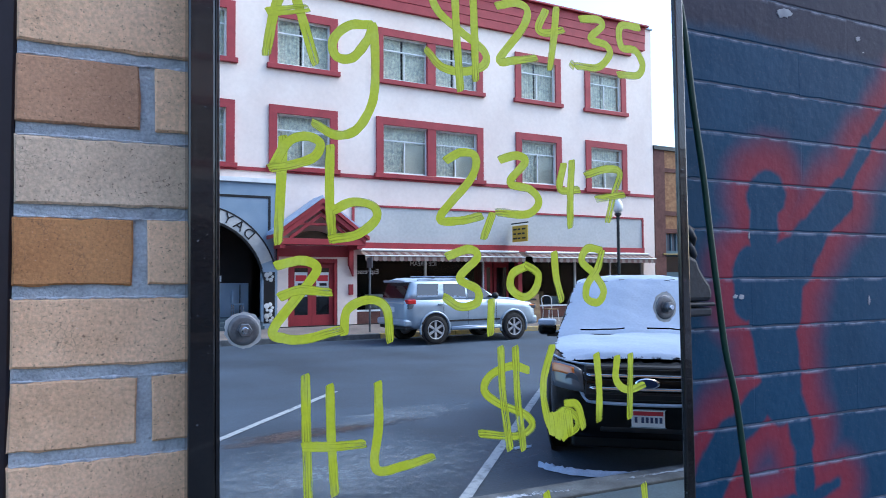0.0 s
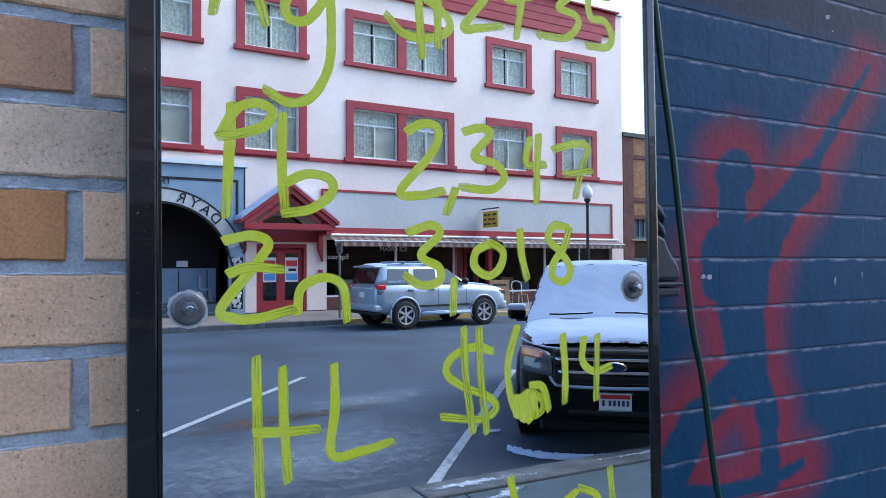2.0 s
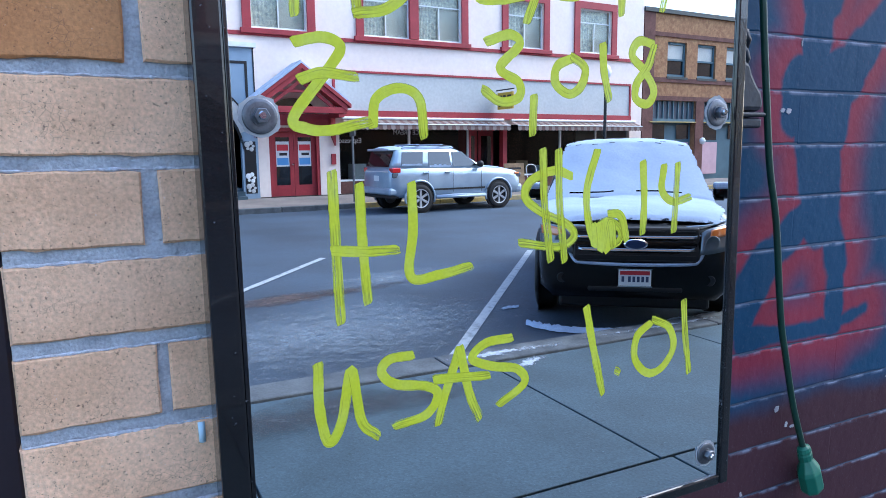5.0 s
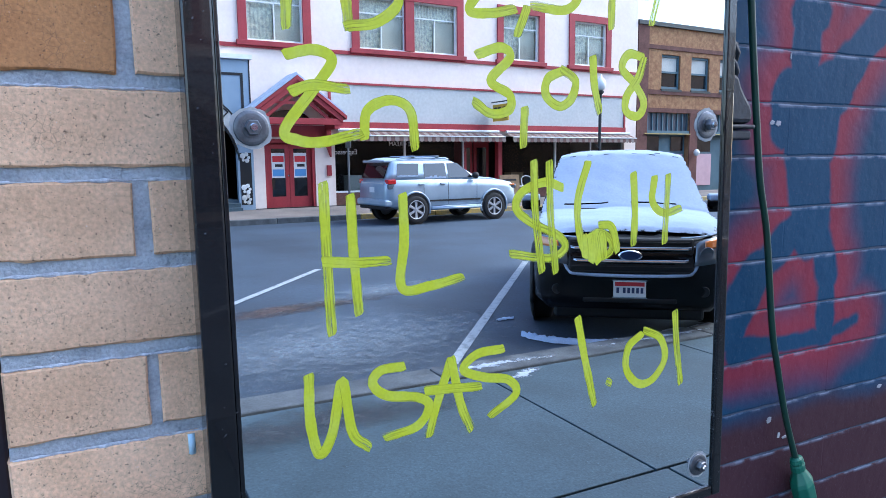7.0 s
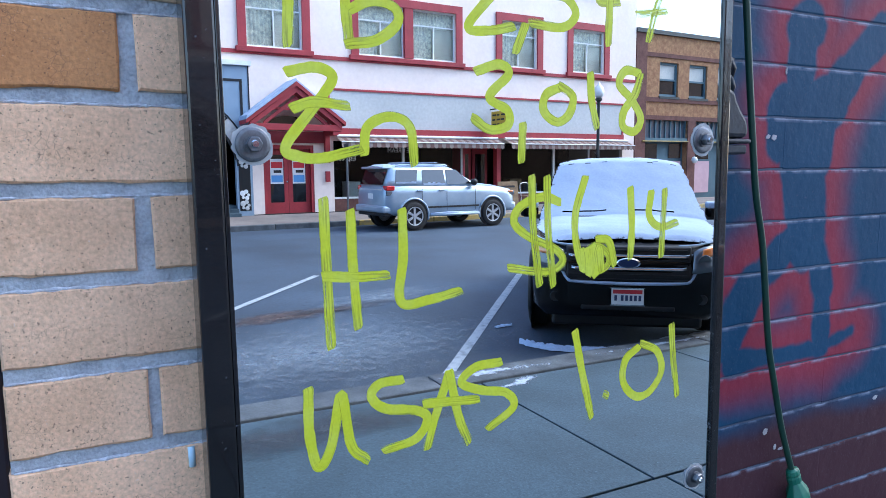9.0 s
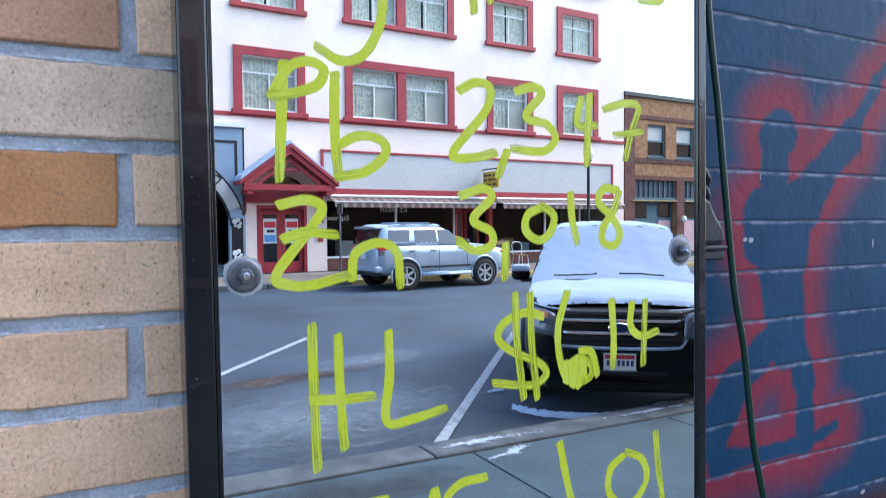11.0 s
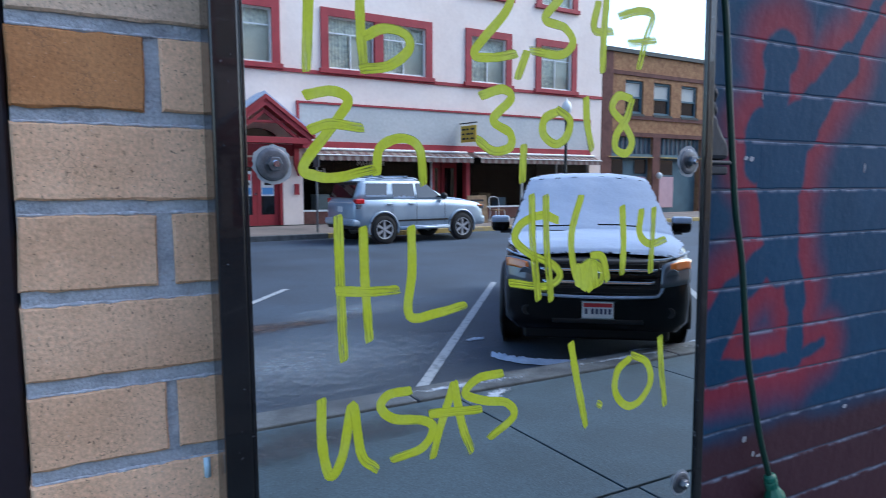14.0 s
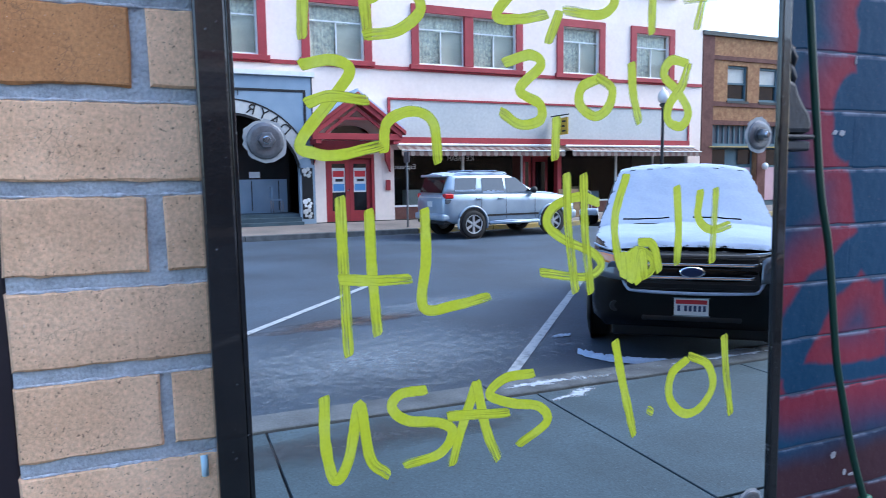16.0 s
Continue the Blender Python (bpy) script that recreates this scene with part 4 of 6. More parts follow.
for _u in (-2.97, -2.22):
    d = part("door_leaf", box(_u, _u + 0.14, -0.2, -0.14, 0.29, 2.41), M_RED, doors)
    part("stile", box(_u + 0.60, _u + 0.74, -0.2, -0.14, 0.29, 2.41), M_RED, d)
    part("rail", box(_u + 0.14, _u + 0.60, -0.2, -0.14, 0.29, 0.66), M_RED, d)
    part("rail", box(_u + 0.14, _u + 0.60, -0.2, -0.14, 2.24, 2.41), M_RED, d)
    part("pane", box(_u + 0.14, _u + 0.60, -0.175, -0.165, 0.66, 2.24), M_GLASS_DARK, d)
    po = part("poster", box(_u + 0.15, _u + 0.59, -0.163, -0.160, 1.28, 2.10), M_WHITE, d, "white poster with red and blue bars of lettering")
    part("red_bar", box(_u + 0.18, _u + 0.56, -0.1595, -0.157, 1.80, 2.00), plain("poster_red", (0.6, 0.03, 0.04), 0.6), po)
    part("dark_bar", box(_u + 0.26, _u + 0.52, -0.1595, -0.157, 1.64, 1.73), M_BLACK, po)
    part("blue_bar", box(_u + 0.18, _u + 0.56, -0.1595, -0.157, 1.33, 1.56), plain("poster_blue", (0.10, 0.30, 0.60), 0.6), po)
part("knob", lathe([(0.01, 0), (0.035, 0.02), (0.035, 0.05), (0.01, 0.07)], 12, "y", centre=(-2.27, -0.13, 1.35)), M_CHROME, doors)
alarm = tagged(part("alarm_box", box(-0.98, -0.82, 0.002, 0.08, 1.32, 1.68), M_RED, at=CREAM, bevel=0.01), "small dark red alarm box on the wall", "alarm box")

# ---- blue-grey arched tavern front ----
tavern = thing("arched_shopfront", "blue-grey arched tavern front with black lettering and steps", "shopfront", at=CREAM)
AC, AR, AZ = -6.10, 2.20, 1.60
_o = [(AC - 3.3, 0.3), (AC - 3.3, 5.0), (-3.5, 5.0), (-3.5, 2.2), (-3.98, 2.2)]
_arc = [(AC + AR * math.cos(t), AZ + AR * math.sin(t)) for t in (math.pi * (0.09 + 0.82 * k / 24) for k in range(25))]
part("arch_wall", prism(_o + _arc + [(AC - AR, 0.3)], -0.1, 0.16), M_BLUEGREY, tavern)
part("cap", box(AC - 3.4, -3.42, 0.0, 0.26, 5.0, 5.14), M_WHITE, tavern)
part("black_border", box(-3.79, -3.71, 0.162, 0.175, 3.45, 4.58), M_BLACK, tavern)
part("black_border", box(AC - 2.9, -3.79, 0.162, 0.175, 4.50, 4.58), M_BLACK, tavern)
part("black_border", box(-3.53, -3.49, 0.162, 0.175, 2.2, 5.0), M_BLACK, tavern)


def band(r0, r1, v0, v1, a0, a1, material, name):
    pts = [(AC + r1 * math.cos(t), AZ + r1 * math.sin(t)) for t in (a0 + (a1 - a0) * k / 28 for k in range(29))]
    pts += [(AC + r0 * math.cos(t), AZ + r0 * math.sin(t)) for t in (a1 + (a0 - a1) * k / 28 for k in range(29))]
    return part(name, prism(pts, v0, v1), material, tavern)


band(AR + 0.02, AR + 0.40, 0.165, 0.19, 0.35, 2.8, M_SIGNGREY, "sign_band")
band(AR + 0.40, AR + 0.45, 0.165, 0.2, 0.3, 2.85, M_BLACK, "band_edge")
band(AR - 0.05, AR + 0.02, 0.1, 0.2, 0.12, 3.0, M_BLACK, "band_edge")
for _k, _ch in enumerate("DAYR"):
    _t = 0.80 + 0.165 * _k
    text_part("sign_letter", _ch, 0.46, M_BLACK, tavern, pose(AC + (AR + 0.21) * math.cos(_t), 0.20, AZ + (AR + 0.21) * math.sin(_t), 90, 0, 180) @ pose(0, 0, 0, 0, 0, math.degrees(math.pi / 2 - _t) * -1 * -1), 0.01)
text_part("sign_letter", "THE", 0.26, M_BLACK, tavern, pose(AC + 0.1, 0.20, 4.42, 90, 0, 180), 0.01, 1.1)
part("back_wall", box(AC - 3.2, -3.98, -1.5, -1.4, 0.5, 4.6), M_SHADED_ROOM, tavern)
part("panelled_wall", box(-5.9, -4.1, -1.38, -1.3, 0.62, 1.75), M_BLUEGREY, tavern)
for _u in (-5.3, -4.4):
    part("panel_line", box(_u, _u + 0.03, -1.29, -1.28, 0.7, 1.7), M_BLACK, tavern)
part("notice", box(-5.35, -5.0, -1.29, -1.27, 1.8, 2.0), M_WHITE, tavern)
part("threshold", box(AC - 2.3, -4.0, -1.3, 0.1, 0.3, 0.62), M_CONCRETE, tavern)
for _k in range(2):
    part("step", box(AC - 2.3, -4.0, 0.1 + 0.28 * _k, 0.38 + 0.28 * _k, 0.25, 0.52 - 0.13 * _k), M_CONCRETE, tavern, bevel=0.01)
_col = part("side_post", box(-4.0, -3.49, 0.0, 0.20, 0.27, 2.2), M_BLUEGREY, tavern)
_pan = part("ornament_panel", box(-3.93, -3.57, 0.202, 0.21, 0.45, 2.1), M_BLACK, _col)
for _z, _m in ((0.95, M_WHITE), (0.62, M_SIGNGREY), (1.95, M_SIGNGREY)):
    for _q in range(5):
        part("ornament", lathe([(0.01, 0.0), (0.05 + 0.02 * (_q % 3), 0.0), (0.04, 0.012), (0.01, 0.012)], 10, "y", centre=(-3.75 + 0.10 * math.cos(_q * 1.3), 0.211, _z + 0.11 * math.sin(_q * 1.3))), _m, _pan)
chair = thing("tavern_chair", "grey metal chair inside the tavern entrance", "chair", at=CREAM)
part("seat", box(-4.75, -4.4, -0.9, -0.5, 1.04, 1.08), M_BLUEGREY, chair)
part("backrest", box(-4.78, -4.74, -0.9, -0.5, 1.1, 1.5), M_BLUEGREY, chair)
for _u, _v in ((-4.74, -0.88), (-4.42, -0.88), (-4.74, -0.52), (-4.42, -0.52)):
    part("leg", tube([(_u, _v, 0.62), (_u, _v, 1.04)], 0.014), M_CHROME, chair)

# ---- two-storey brick building next door ----
brickb = thing("brick_building", "two-storey ochre brick building with teal shopfront", "building", at=CREAM)
BH = [(14.95, 16.15, 4.9, 6.42), (16.88, 18.1, 4.9, 6.42), (18.85, 20.05, 4.9, 6.42), (13.9, 16.85, 0.2, 3.85), (17.4, 20.4, 0.2, 3.85)]
_us = sorted({13.45, 24.0, *[h[0] for h in BH], *[h[1] for h in BH]})
_zs = sorted({-0.1, 7.6, *[h[2] for h in BH], *[h[3] for h in BH]})
part("wall", walls_with_holes(_us, _zs, BH, -0.35, -0.05), M_TANBRICK_FAR, brickb)
part("rear", box(13.45, 24, -10, -0.9, -0.1, 7.5), M_SHADED_ROOM, brickb)
for a, b, z0, z1 in ((13.46, 14.1, -0.1, 7.6), (14.1, 24, 6.62, 6.80), (14.1, 24, 4.65, 4.85), (14.1, 24, 3.86, 4.05), (16.86, 17.39, 0, 3.86), (20.42, 21.0, 0, 3.86)):
    part("brick_band", box(a, b, -0.048, 0.0, z0, z1), M_REDBRICK_FAR, brickb)
part("coping", box(13.42, 24.1, -0.4, 0.06, 7.6, 7.78), M_STEEL, brickb)
for a, b, c, d in BH[:3]:
    w = part("window", box(a, b, -0.22, -0.21, c, d), M_GLASS_DARK, brickb)
    for q in ((a, a + 0.09, c, d), (b - 0.09, b, c, d), (a + 0.09, b - 0.09, d - 0.1, d), (a + 0.09, b - 0.09, c, c + 0.12), (a + 0.09, b - 0.09, (c + d) / 2 - 0.04, (c + d) / 2 + 0.04)):
        part("sash", box(q[0], q[1], -0.205, -0.14, q[2], q[3]), M_TEAL, w)
    part("shade", box(a + 0.09, b - 0.09, -0.209, -0.206, (c + d) / 2 + 0.04, d - 0.1), M_BLIND, w)
    part("sill", box(a - 0.05, b + 0.05, -0.1, 0.02, c - 0.1, c), M_STEEL, w)
for a, b, c, d in BH[3:]:
    t = part("transom", box(a, b, -0.22, -0.2, 3.05, d), M_LAMPGLASS, brickb)
    n = 9
    for k in range(n + 1):
        u = a + (b - a - 0.06) * k / n
        part("transom_bar", box(u, u + 0.06, -0.199, -0.14, 3.05, d), M_TEAL, t)
    part("transom_rail", box(a, b, -0.199, -0.03, 2.9, 3.05), M_TEAL, t)
    part("transom_trim", box(a, b, -0.03, 0.05, 2.88, 2.93), M_YELLOW, t)
    part("shop_infill", box(a, b, -0.4, -0.3, 0.0, 2.9), M_TEAL, brickb)
    part("shop_pane", box(a + 0.2, a + 1.25, -0.29, -0.28, 2.1, 2.8), M_GLASS_DARK, brickb)
    part("pink_board", box(a + 0.2 if a > 15 else a + 2.0, a + 1.3 if a > 15 else a + 2.8, -0.27, -0.25, 0.5, 2.0), M_PINK, brickb)
    part("shop_pane", box(b - 0.95, b - 0.15, -0.27, -0.26, 2.15, 2.8), M_GLASS_DARK, brickb)
wall_lamp = tagged(part("wall_globe_lamp", lathe([(0.01, -0.16), (0.1, -0.12), (0.15, 0), (0.1, 0.12), (0.01, 0.16)], 16, centre=(17.13, 0.2, 2.05)), M_GLOBE, at=CREAM, smooth=True), "white globe lamp on the brick pier", "lamp")
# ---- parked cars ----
# thin snow, with shade's blue-grey mixed into its colour
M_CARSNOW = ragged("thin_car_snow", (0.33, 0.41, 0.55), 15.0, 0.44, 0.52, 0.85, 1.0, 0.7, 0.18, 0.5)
def loft(stations, bm=None):
    """A closed skin through rings of points along x: (x, half width, bottom, top)."""
    bm = bm or bmesh.new()
    rings = []
    for x, w, zb, zt in stations:
        half = [(0.0, zb), (w * 0.88, zb), (w * 0.985, zb + 0.10), (w, zb + (zt - zb) * 0.45), (w * 0.985, zb + (zt - zb) * 0.72), (w * 0.955, zt - 0.05), (w * 0.87, zt), (w * 0.45, zt + 0.025), (0.0, zt + 0.03)]
        ring = [(y, z) for y, z in half] + [(-y, z) for y, z in half[-2:0:-1]]
        rings.append([bm.verts.new((x, y, z)) for y, z in ring])
    for a, b in zip(rings, rings[1:]):
        for i in range(len(a)):
            j = (i + 1) % len(a)
            bm.faces.new((a[i], a[j], b[j], b[i]))
    bm.faces.new(rings[0][::-1])
    bm.faces.new(rings[-1])
    return bm


def cabin(x_base, x_roof, w_base, w_roof, z_base, z_roof):
    """The glasshouse: rings that lean in towards the roof."""
    bm = bmesh.new()
    rings = []
    for t, inset in ((0, 0), (0.35, 0), (0.7, 0), (0.9, 0.0), (0.975, 0.05), (1.0, 0.16)):
        k = min(t, 0.95) / 0.95
        x0, x1 = x_base[0] + (x_roof[0] - x_base[0]) * k + inset, x_base[1] + (x_roof[1] - x_base[1]) * k - inset
        w = w_base + (w_roof - w_base) * k - inset * 0.6
        z = z_base + (z_roof - z_base) * t
        c = 0.10
        pts = [(x0, w - c), (x0 + c * 0.5, w - 0.03), (x0 + c * 1.6, w), (x1 - c * 2.2, w), (x1 - c * 0.7, w - 0.04), (x1, w - c * 1.4)]
        mid = [(x1 + 0.05, 0.0)]
        ring = pts + [(x1 + 0.04, (w - c) * 0.5)] + mid + [(x1 + 0.04, -(w - c) * 0.5)] + [(x, -y) for x, y in pts[::-1]]
        rings.append([bm.verts.new((x, y, z)) for x, y in ring])
    for a, b in zip(rings, rings[1:]):
        for i in range(len(a)):
            j = (i + 1) % len(a)
            bm.faces.new((a[i], a[j], b[j], b[i]))
    bm.faces.new(rings[-1])
    bm.faces.new(rings[0][::-1])
    return bm


def side_pane(car, p, s, ta, tb, xa0, xa1, xb0, xb1, name="side_window"):
    """A pane on the cabin's side: from height share ta to tb, x limits below and above."""
    out = []
    for t, x0, x1 in ((ta, xa0, xa1), (tb, xb0, xb1)):
        k = min(t, 0.95) / 0.95
        w = p["w_base"] + (p["w_roof"] - p["w_base"]) * k + 0.004
        z = p["z_base"] + (p["z_roof"] - p["z_base"]) * t
        out.append([(x0, s * w, z), (x1, s * w, z)])
    bm = bmesh.new()
    q = [Vector(v) for v in (out[0][0], out[0][1], out[1][1], out[1][0])]
    lo = [bm.verts.new(v) for v in q]
    hi = [bm.verts.new(v + Vector((0, s * 0.006, 0.002))) for v in q]
    bm.faces.new(lo)
    bm.faces.new(hi)
    for i in range(4):
        j = (i + 1) % 4
        bm.faces.new((lo[i], lo[j], hi[j], hi[i]))
    return part(name, bm, M_GLASS_DARK, car)


def wheel(car, x, y, r, width, spokes):
    s = 1 if y > 0 else -1
    w = part("wheel", lathe([(r * 0.1, -0.4), (r * 0.66, -0.5), (r * 0.80, -0.52), (r * 0.95, -0.46), (r, -0.3), (r, 0.3), (r * 0.95, 0.46), (r * 0.80, 0.52), (r * 0.66, 0.5), (r * 0.62, -0.05), (r * 0.1, -0.1)], 40, "y"), M_TYRE, car, "black tyre on an alloy rim", at=pose(x, y, r) @ Matrix.Diagonal((1, width, 1, 1)), smooth=True)
    part("rim", lathe([(r * 0.03, 0.10), (r * 0.5, 0.05), (r * 0.58, 0.40), (r * 0.66, 0.50), (r * 0.68, 0.46), (r * 0.64, 0.0), (r * 0.03, 0.0)], 32, "y"), M_TRIM, w, at=Matrix.Diagonal((1, s, 1, 1)))
    for k in range(spokes):
        bm = prism([(-0.026, 0.03), (0.026, 0.03), (0.036, r * 0.62), (-0.036, r * 0.62)], s * 0.28, s * 0.44)
        part("spoke", bm, M_ALLOY, w, at=Matrix.Rotation(2 * math.pi * k / spokes, 4, "Y"), bevel=0.008)
    part("rim_lip", lathe([(r * 0.62, 0.0), (r * 0.60, 0.40), (r * 0.645, 0.53), (r * 0.68, 0.53), (r * 0.685, 0.45), (r * 0.64, 0.0), (r * 0.1, -0.02)], 40, "y"), M_ALLOY, w, at=Matrix.Diagonal((1, s, 1, 1)), smooth=True)
    part("hub", lathe([(0.01, 0.50), (0.05, 0.48), (0.06, 0.30), (0.01, 0.30)], 16, "y"), M_ALLOY, w, at=Matrix.Diagonal((1, s, 1, 1)))
    return w


def arch_ring(car, x, y, r, material):
    """The dark wheel well with its raised lip."""
    s = 1 if y > 0 else -1
    part("wheel_well", lathe([(0.01, 0), (r + 0.065, 0), (r + 0.065, s * 0.012), (0.01, s * 0.012)], 36, "y", centre=(x, y + s * 0.004, r + 0.02)), M_BLACK, car)
    bm = bmesh.new()
    pts = []
    for k in range(25):
        t = math.pi * (-0.10 + 1.20 * k / 24)
        pts.append((x + (r + 0.085) * math.cos(t), y + s * 0.012, r + 0.02 + (r + 0.085) * math.sin(t)))
    tube(pts, 0.032, bm, 8)
    part("arch_lip", bm, material, car, smooth=True)


# silver four-wheel-drive across the street
silver = thing("silver_suv", "silver off-road car with snowy roof, parked at a kerb", "car", at=pose(9.22, -17.80, 0.028, 0, 0, -5.5))
part("body", loft([(-2.24, 0.80, 0.56, 1.10), (-2.18, 0.89, 0.46, 1.22), (-1.95, 0.94, 0.42, 1.27), (-1.0, 0.96, 0.36, 1.26), (0.6, 0.96, 0.36, 1.23), (0.95, 0.955, 0.38, 1.22), (1.35, 0.95, 0.40, 1.19), (1.8, 0.935, 0.42, 1.15), (2.12, 0.89, 0.42, 1.09), (2.24, 0.83, 0.44, 1.02), (2.32, 0.74, 0.46, 0.92)]), M_SILVER, silver, smooth=True)
_sp = dict(x_base=(-2.19, 0.98), x_roof=(-2.00, 0.08), w_base=0.89, w_roof=0.735, z_base=1.21, z_roof=1.77)
part("cabin", cabin(**_sp), M_SILVER, silver, smooth=True)
for s in (1, -1):
    side_pane(silver, _sp, s, 0.10, 0.84, -0.20, 0.66, -0.20, 0.16)
    side_pane(silver, _sp, s, 0.10, 0.84, -1.02, -0.27, -0.98, -0.27)
    side_pane(silver, _sp, s, 0.20, 0.84, -1.90, -1.22, -1.82, -1.14)
    for x0, x1 in ((-1.88, -1.24), (-1.0, -0.29)):
        frost = bmesh.new()
        for q in range(9):
            cx = x0 + (x1 - x0) * (q + 0.5) / 9
            up = 0.035 + 0.06 * abs(noise.noise((cx * 7, s, 2)))
            box(cx - 0.042, cx + 0.042, s * 0.868, s * 0.884, 1.305 if x0 < -1.5 else 1.255, (1.315 if x0 < -1.5 else 1.265) + up, frost)
        part("window_frost", frost, M_SNOW, silver)
    for x, r in ((-1.36, 0.39), (1.36, 0.39)):
        arch_ring(silver, x, s * 0.945, r, M_SILVER)
        wheel(silver, x, s * 0.885, r, 0.25, 6)
    part("step_bar", tube([(-0.85, s * 0.99, 0.40), (0.85, s * 0.99, 0.40)], 0.045), M_SILVER, silver, smooth=True)
    part("step_snow", tube([(-0.84, s * 0.99, 0.435), (-0.2, s * 0.995, 0.452), (0.3, s * 0.99, 0.44), (0.84, s * 0.99, 0.435)], 0.03), M_SNOW, silver, smooth=True)
    part("rub_strip", box(-0.90, 0.86, s * 0.955 - 0.012, s * 0.955 + 0.012, 0.60, 0.65), M_TRIM, silver)
    for x in (-0.42, -1.14):
        part("door_handle", box(x - 0.11, x + 0.07, s * 0.95 - 0.02, s * 0.95 + 0.03, 1.085, 1.12), M_SILVER, silver, bevel=0.012)
    part("wing_mirror", lathe([(0.02, -0.11), (0.085, -0.06), (0.10, 0.03), (0.07, 0.09), (0.02, 0.11)], 12, "y", centre=(0.66, s * 1.0, 1.32)), M_TRIM, silver, smooth=True)
    part("roof_rail", tube([(-1.75, s * 0.62, 1.79), (-1.65, s * 0.62, 1.83), (-0.15, s * 0.62, 1.83), (-0.05, s * 0.62, 1.79)], 0.022), M_SILVER, silver)
    part("tail_lamp", box(-2.20, -1.94, s * 0.78 - (0.14 if s < 0 else 0.08), s * 0.78 + (0.14 if s > 0 else 0.08), 1.12, 1.25), M_TAIL, silver, bevel=0.02)
    part("tail_lamp_clear", box(-2.19, -2.0, s * 0.80 - 0.10, s * 0.80 + 0.105, 0.98, 1.115), M_LAMPGLASS, silver, bevel=0.02)
for s in (1, -1):
    for x in (-1.08, -0.26, 0.74):
        part("door_seam", box(x - 0.004, x + 0.004, s * 0.9615 - 0.004, s * 0.9615 + 0.002, 0.52, 1.15), M_TRIM, silver)
for s in (1, -1):
    part("headlamp", box(2.06, 2.27, s * 0.72 - 0.13, s * 0.72 + 0.16, 0.90, 1.03), M_LAMPGLASS, silver, bevel=0.03)
    part("indicator", box(2.02, 2.20, s * 0.80 - 0.05, s * 0.80 + 0.095, 0.985, 1.035), M_AMBER, silver, bevel=0.015)
part("grille", box(2.28, 2.345, -0.50, 0.50, 0.80, 0.99), M_TRIM, silver, bevel=0.02)
part("rear_bumper", box(-2.31, -1.98, -0.90, 0.90, 0.50, 0.70), M_SILVER, silver, bevel=0.06)
part("rear_valance", box(-2.24, -1.96, -0.84, 0.84, 0.40, 0.51), M_TRIM, silver, bevel=0.03)
part("front_bumper", box(2.06, 2.35, -0.86, 0.86, 0.42, 0.70), M_SILVER, silver, bevel=0.08)
part("tailgate", box(-2.235, -2.19, -0.68, 0.68, 0.66, 1.16), M_SIGNGREY, silver, bevel=0.02)
part("rear_window", prism([(-2.185, 1.27), (-2.03, 1.69), (-2.05, 1.71), (-2.215, 1.28)], -0.66, 0.66), M_GLASS_DARK, silver)
part("rear_spoiler", box(-2.20, -1.80, -0.68, 0.68, 1.715, 1.78), M_SILVER, silver, bevel=0.03)
part("plate", box(-2.245, -2.237, -0.15, 0.15, 0.88, 1.03), M_WHITE, silver)
for x in (-1.25, -0.45):
    part("cross_bar", box(x - 0.05, x + 0.05, -0.68, 0.68, 1.845, 1.87), M_TRIM, silver, bevel=0.01)
    part("bar_snow", box(x - 0.06, x + 0.06, -0.66, 0.66, 1.872, 1.90), M_SNOW, silver, bevel=0.012)


def snow_sheet(name, label, at, profile, halfwidth, thick, seed, skip=()):
    """Snow lying on a car along a profile of (x, z), as wide as halfwidth(x)."""
    bm = bmesh.new()
    layer, share = bm.loops.layers.uv.new("UVMap"), {}
    pts = curve_points([(x, z, 0) for x, z in profile], 10)
    rows = []
    N = 22
    for i, p in enumerate(pts):
        hw = halfwidth(p.x) * (1 + 0.03 * noise.noise((i * 0.6, seed, 0)))
        row = []
        for k in range(N + 1):
            t = -1 + 2 * k / N
            e = max(0.0, 1 - abs(t) ** 6) * min(1, i / 2, (len(pts) - 1 - i) / 2)
            h = thick * e * (0.8 + 0.5 * noise.noise((p.x * 3, t * 3, seed)) + 0.25 * noise.noise((p.x * 11, t * 10, seed)))
            row.append(bm.verts.new((p.x, hw * t, p.y + 0.035 * (1 - t * t) + h - 0.01)))
            share[row[-1]] = max(0.0, min(1.0, i / 7, (len(pts) - 1 - i) / 4, (1 - abs(t)) * 5))
        rows.append(row)
    for i, (a, b) in enumerate(zip(rows, rows[1:])):
        for k in range(N):
            if any(s0 < i / len(rows) < s1 and 0.1 < abs(-1 + 2 * k / N) < (0.72 if low < 0 else 0.95) and noise.noise((k * 0.9, i * 0.3, seed)) > low for s0, s1, low in skip):
                continue
            for loop in bm.faces.new((a[k], a[k + 1], b[k + 1], b[k])).loops:
                loop[layer].uv = (share[loop.vert], 0)
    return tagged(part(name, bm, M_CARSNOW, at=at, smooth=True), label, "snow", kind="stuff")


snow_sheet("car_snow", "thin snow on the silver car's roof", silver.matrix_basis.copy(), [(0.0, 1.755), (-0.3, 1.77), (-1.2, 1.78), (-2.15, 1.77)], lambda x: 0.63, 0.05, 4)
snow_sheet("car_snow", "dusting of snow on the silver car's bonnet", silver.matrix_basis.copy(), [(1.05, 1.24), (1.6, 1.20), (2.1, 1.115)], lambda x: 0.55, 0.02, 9)

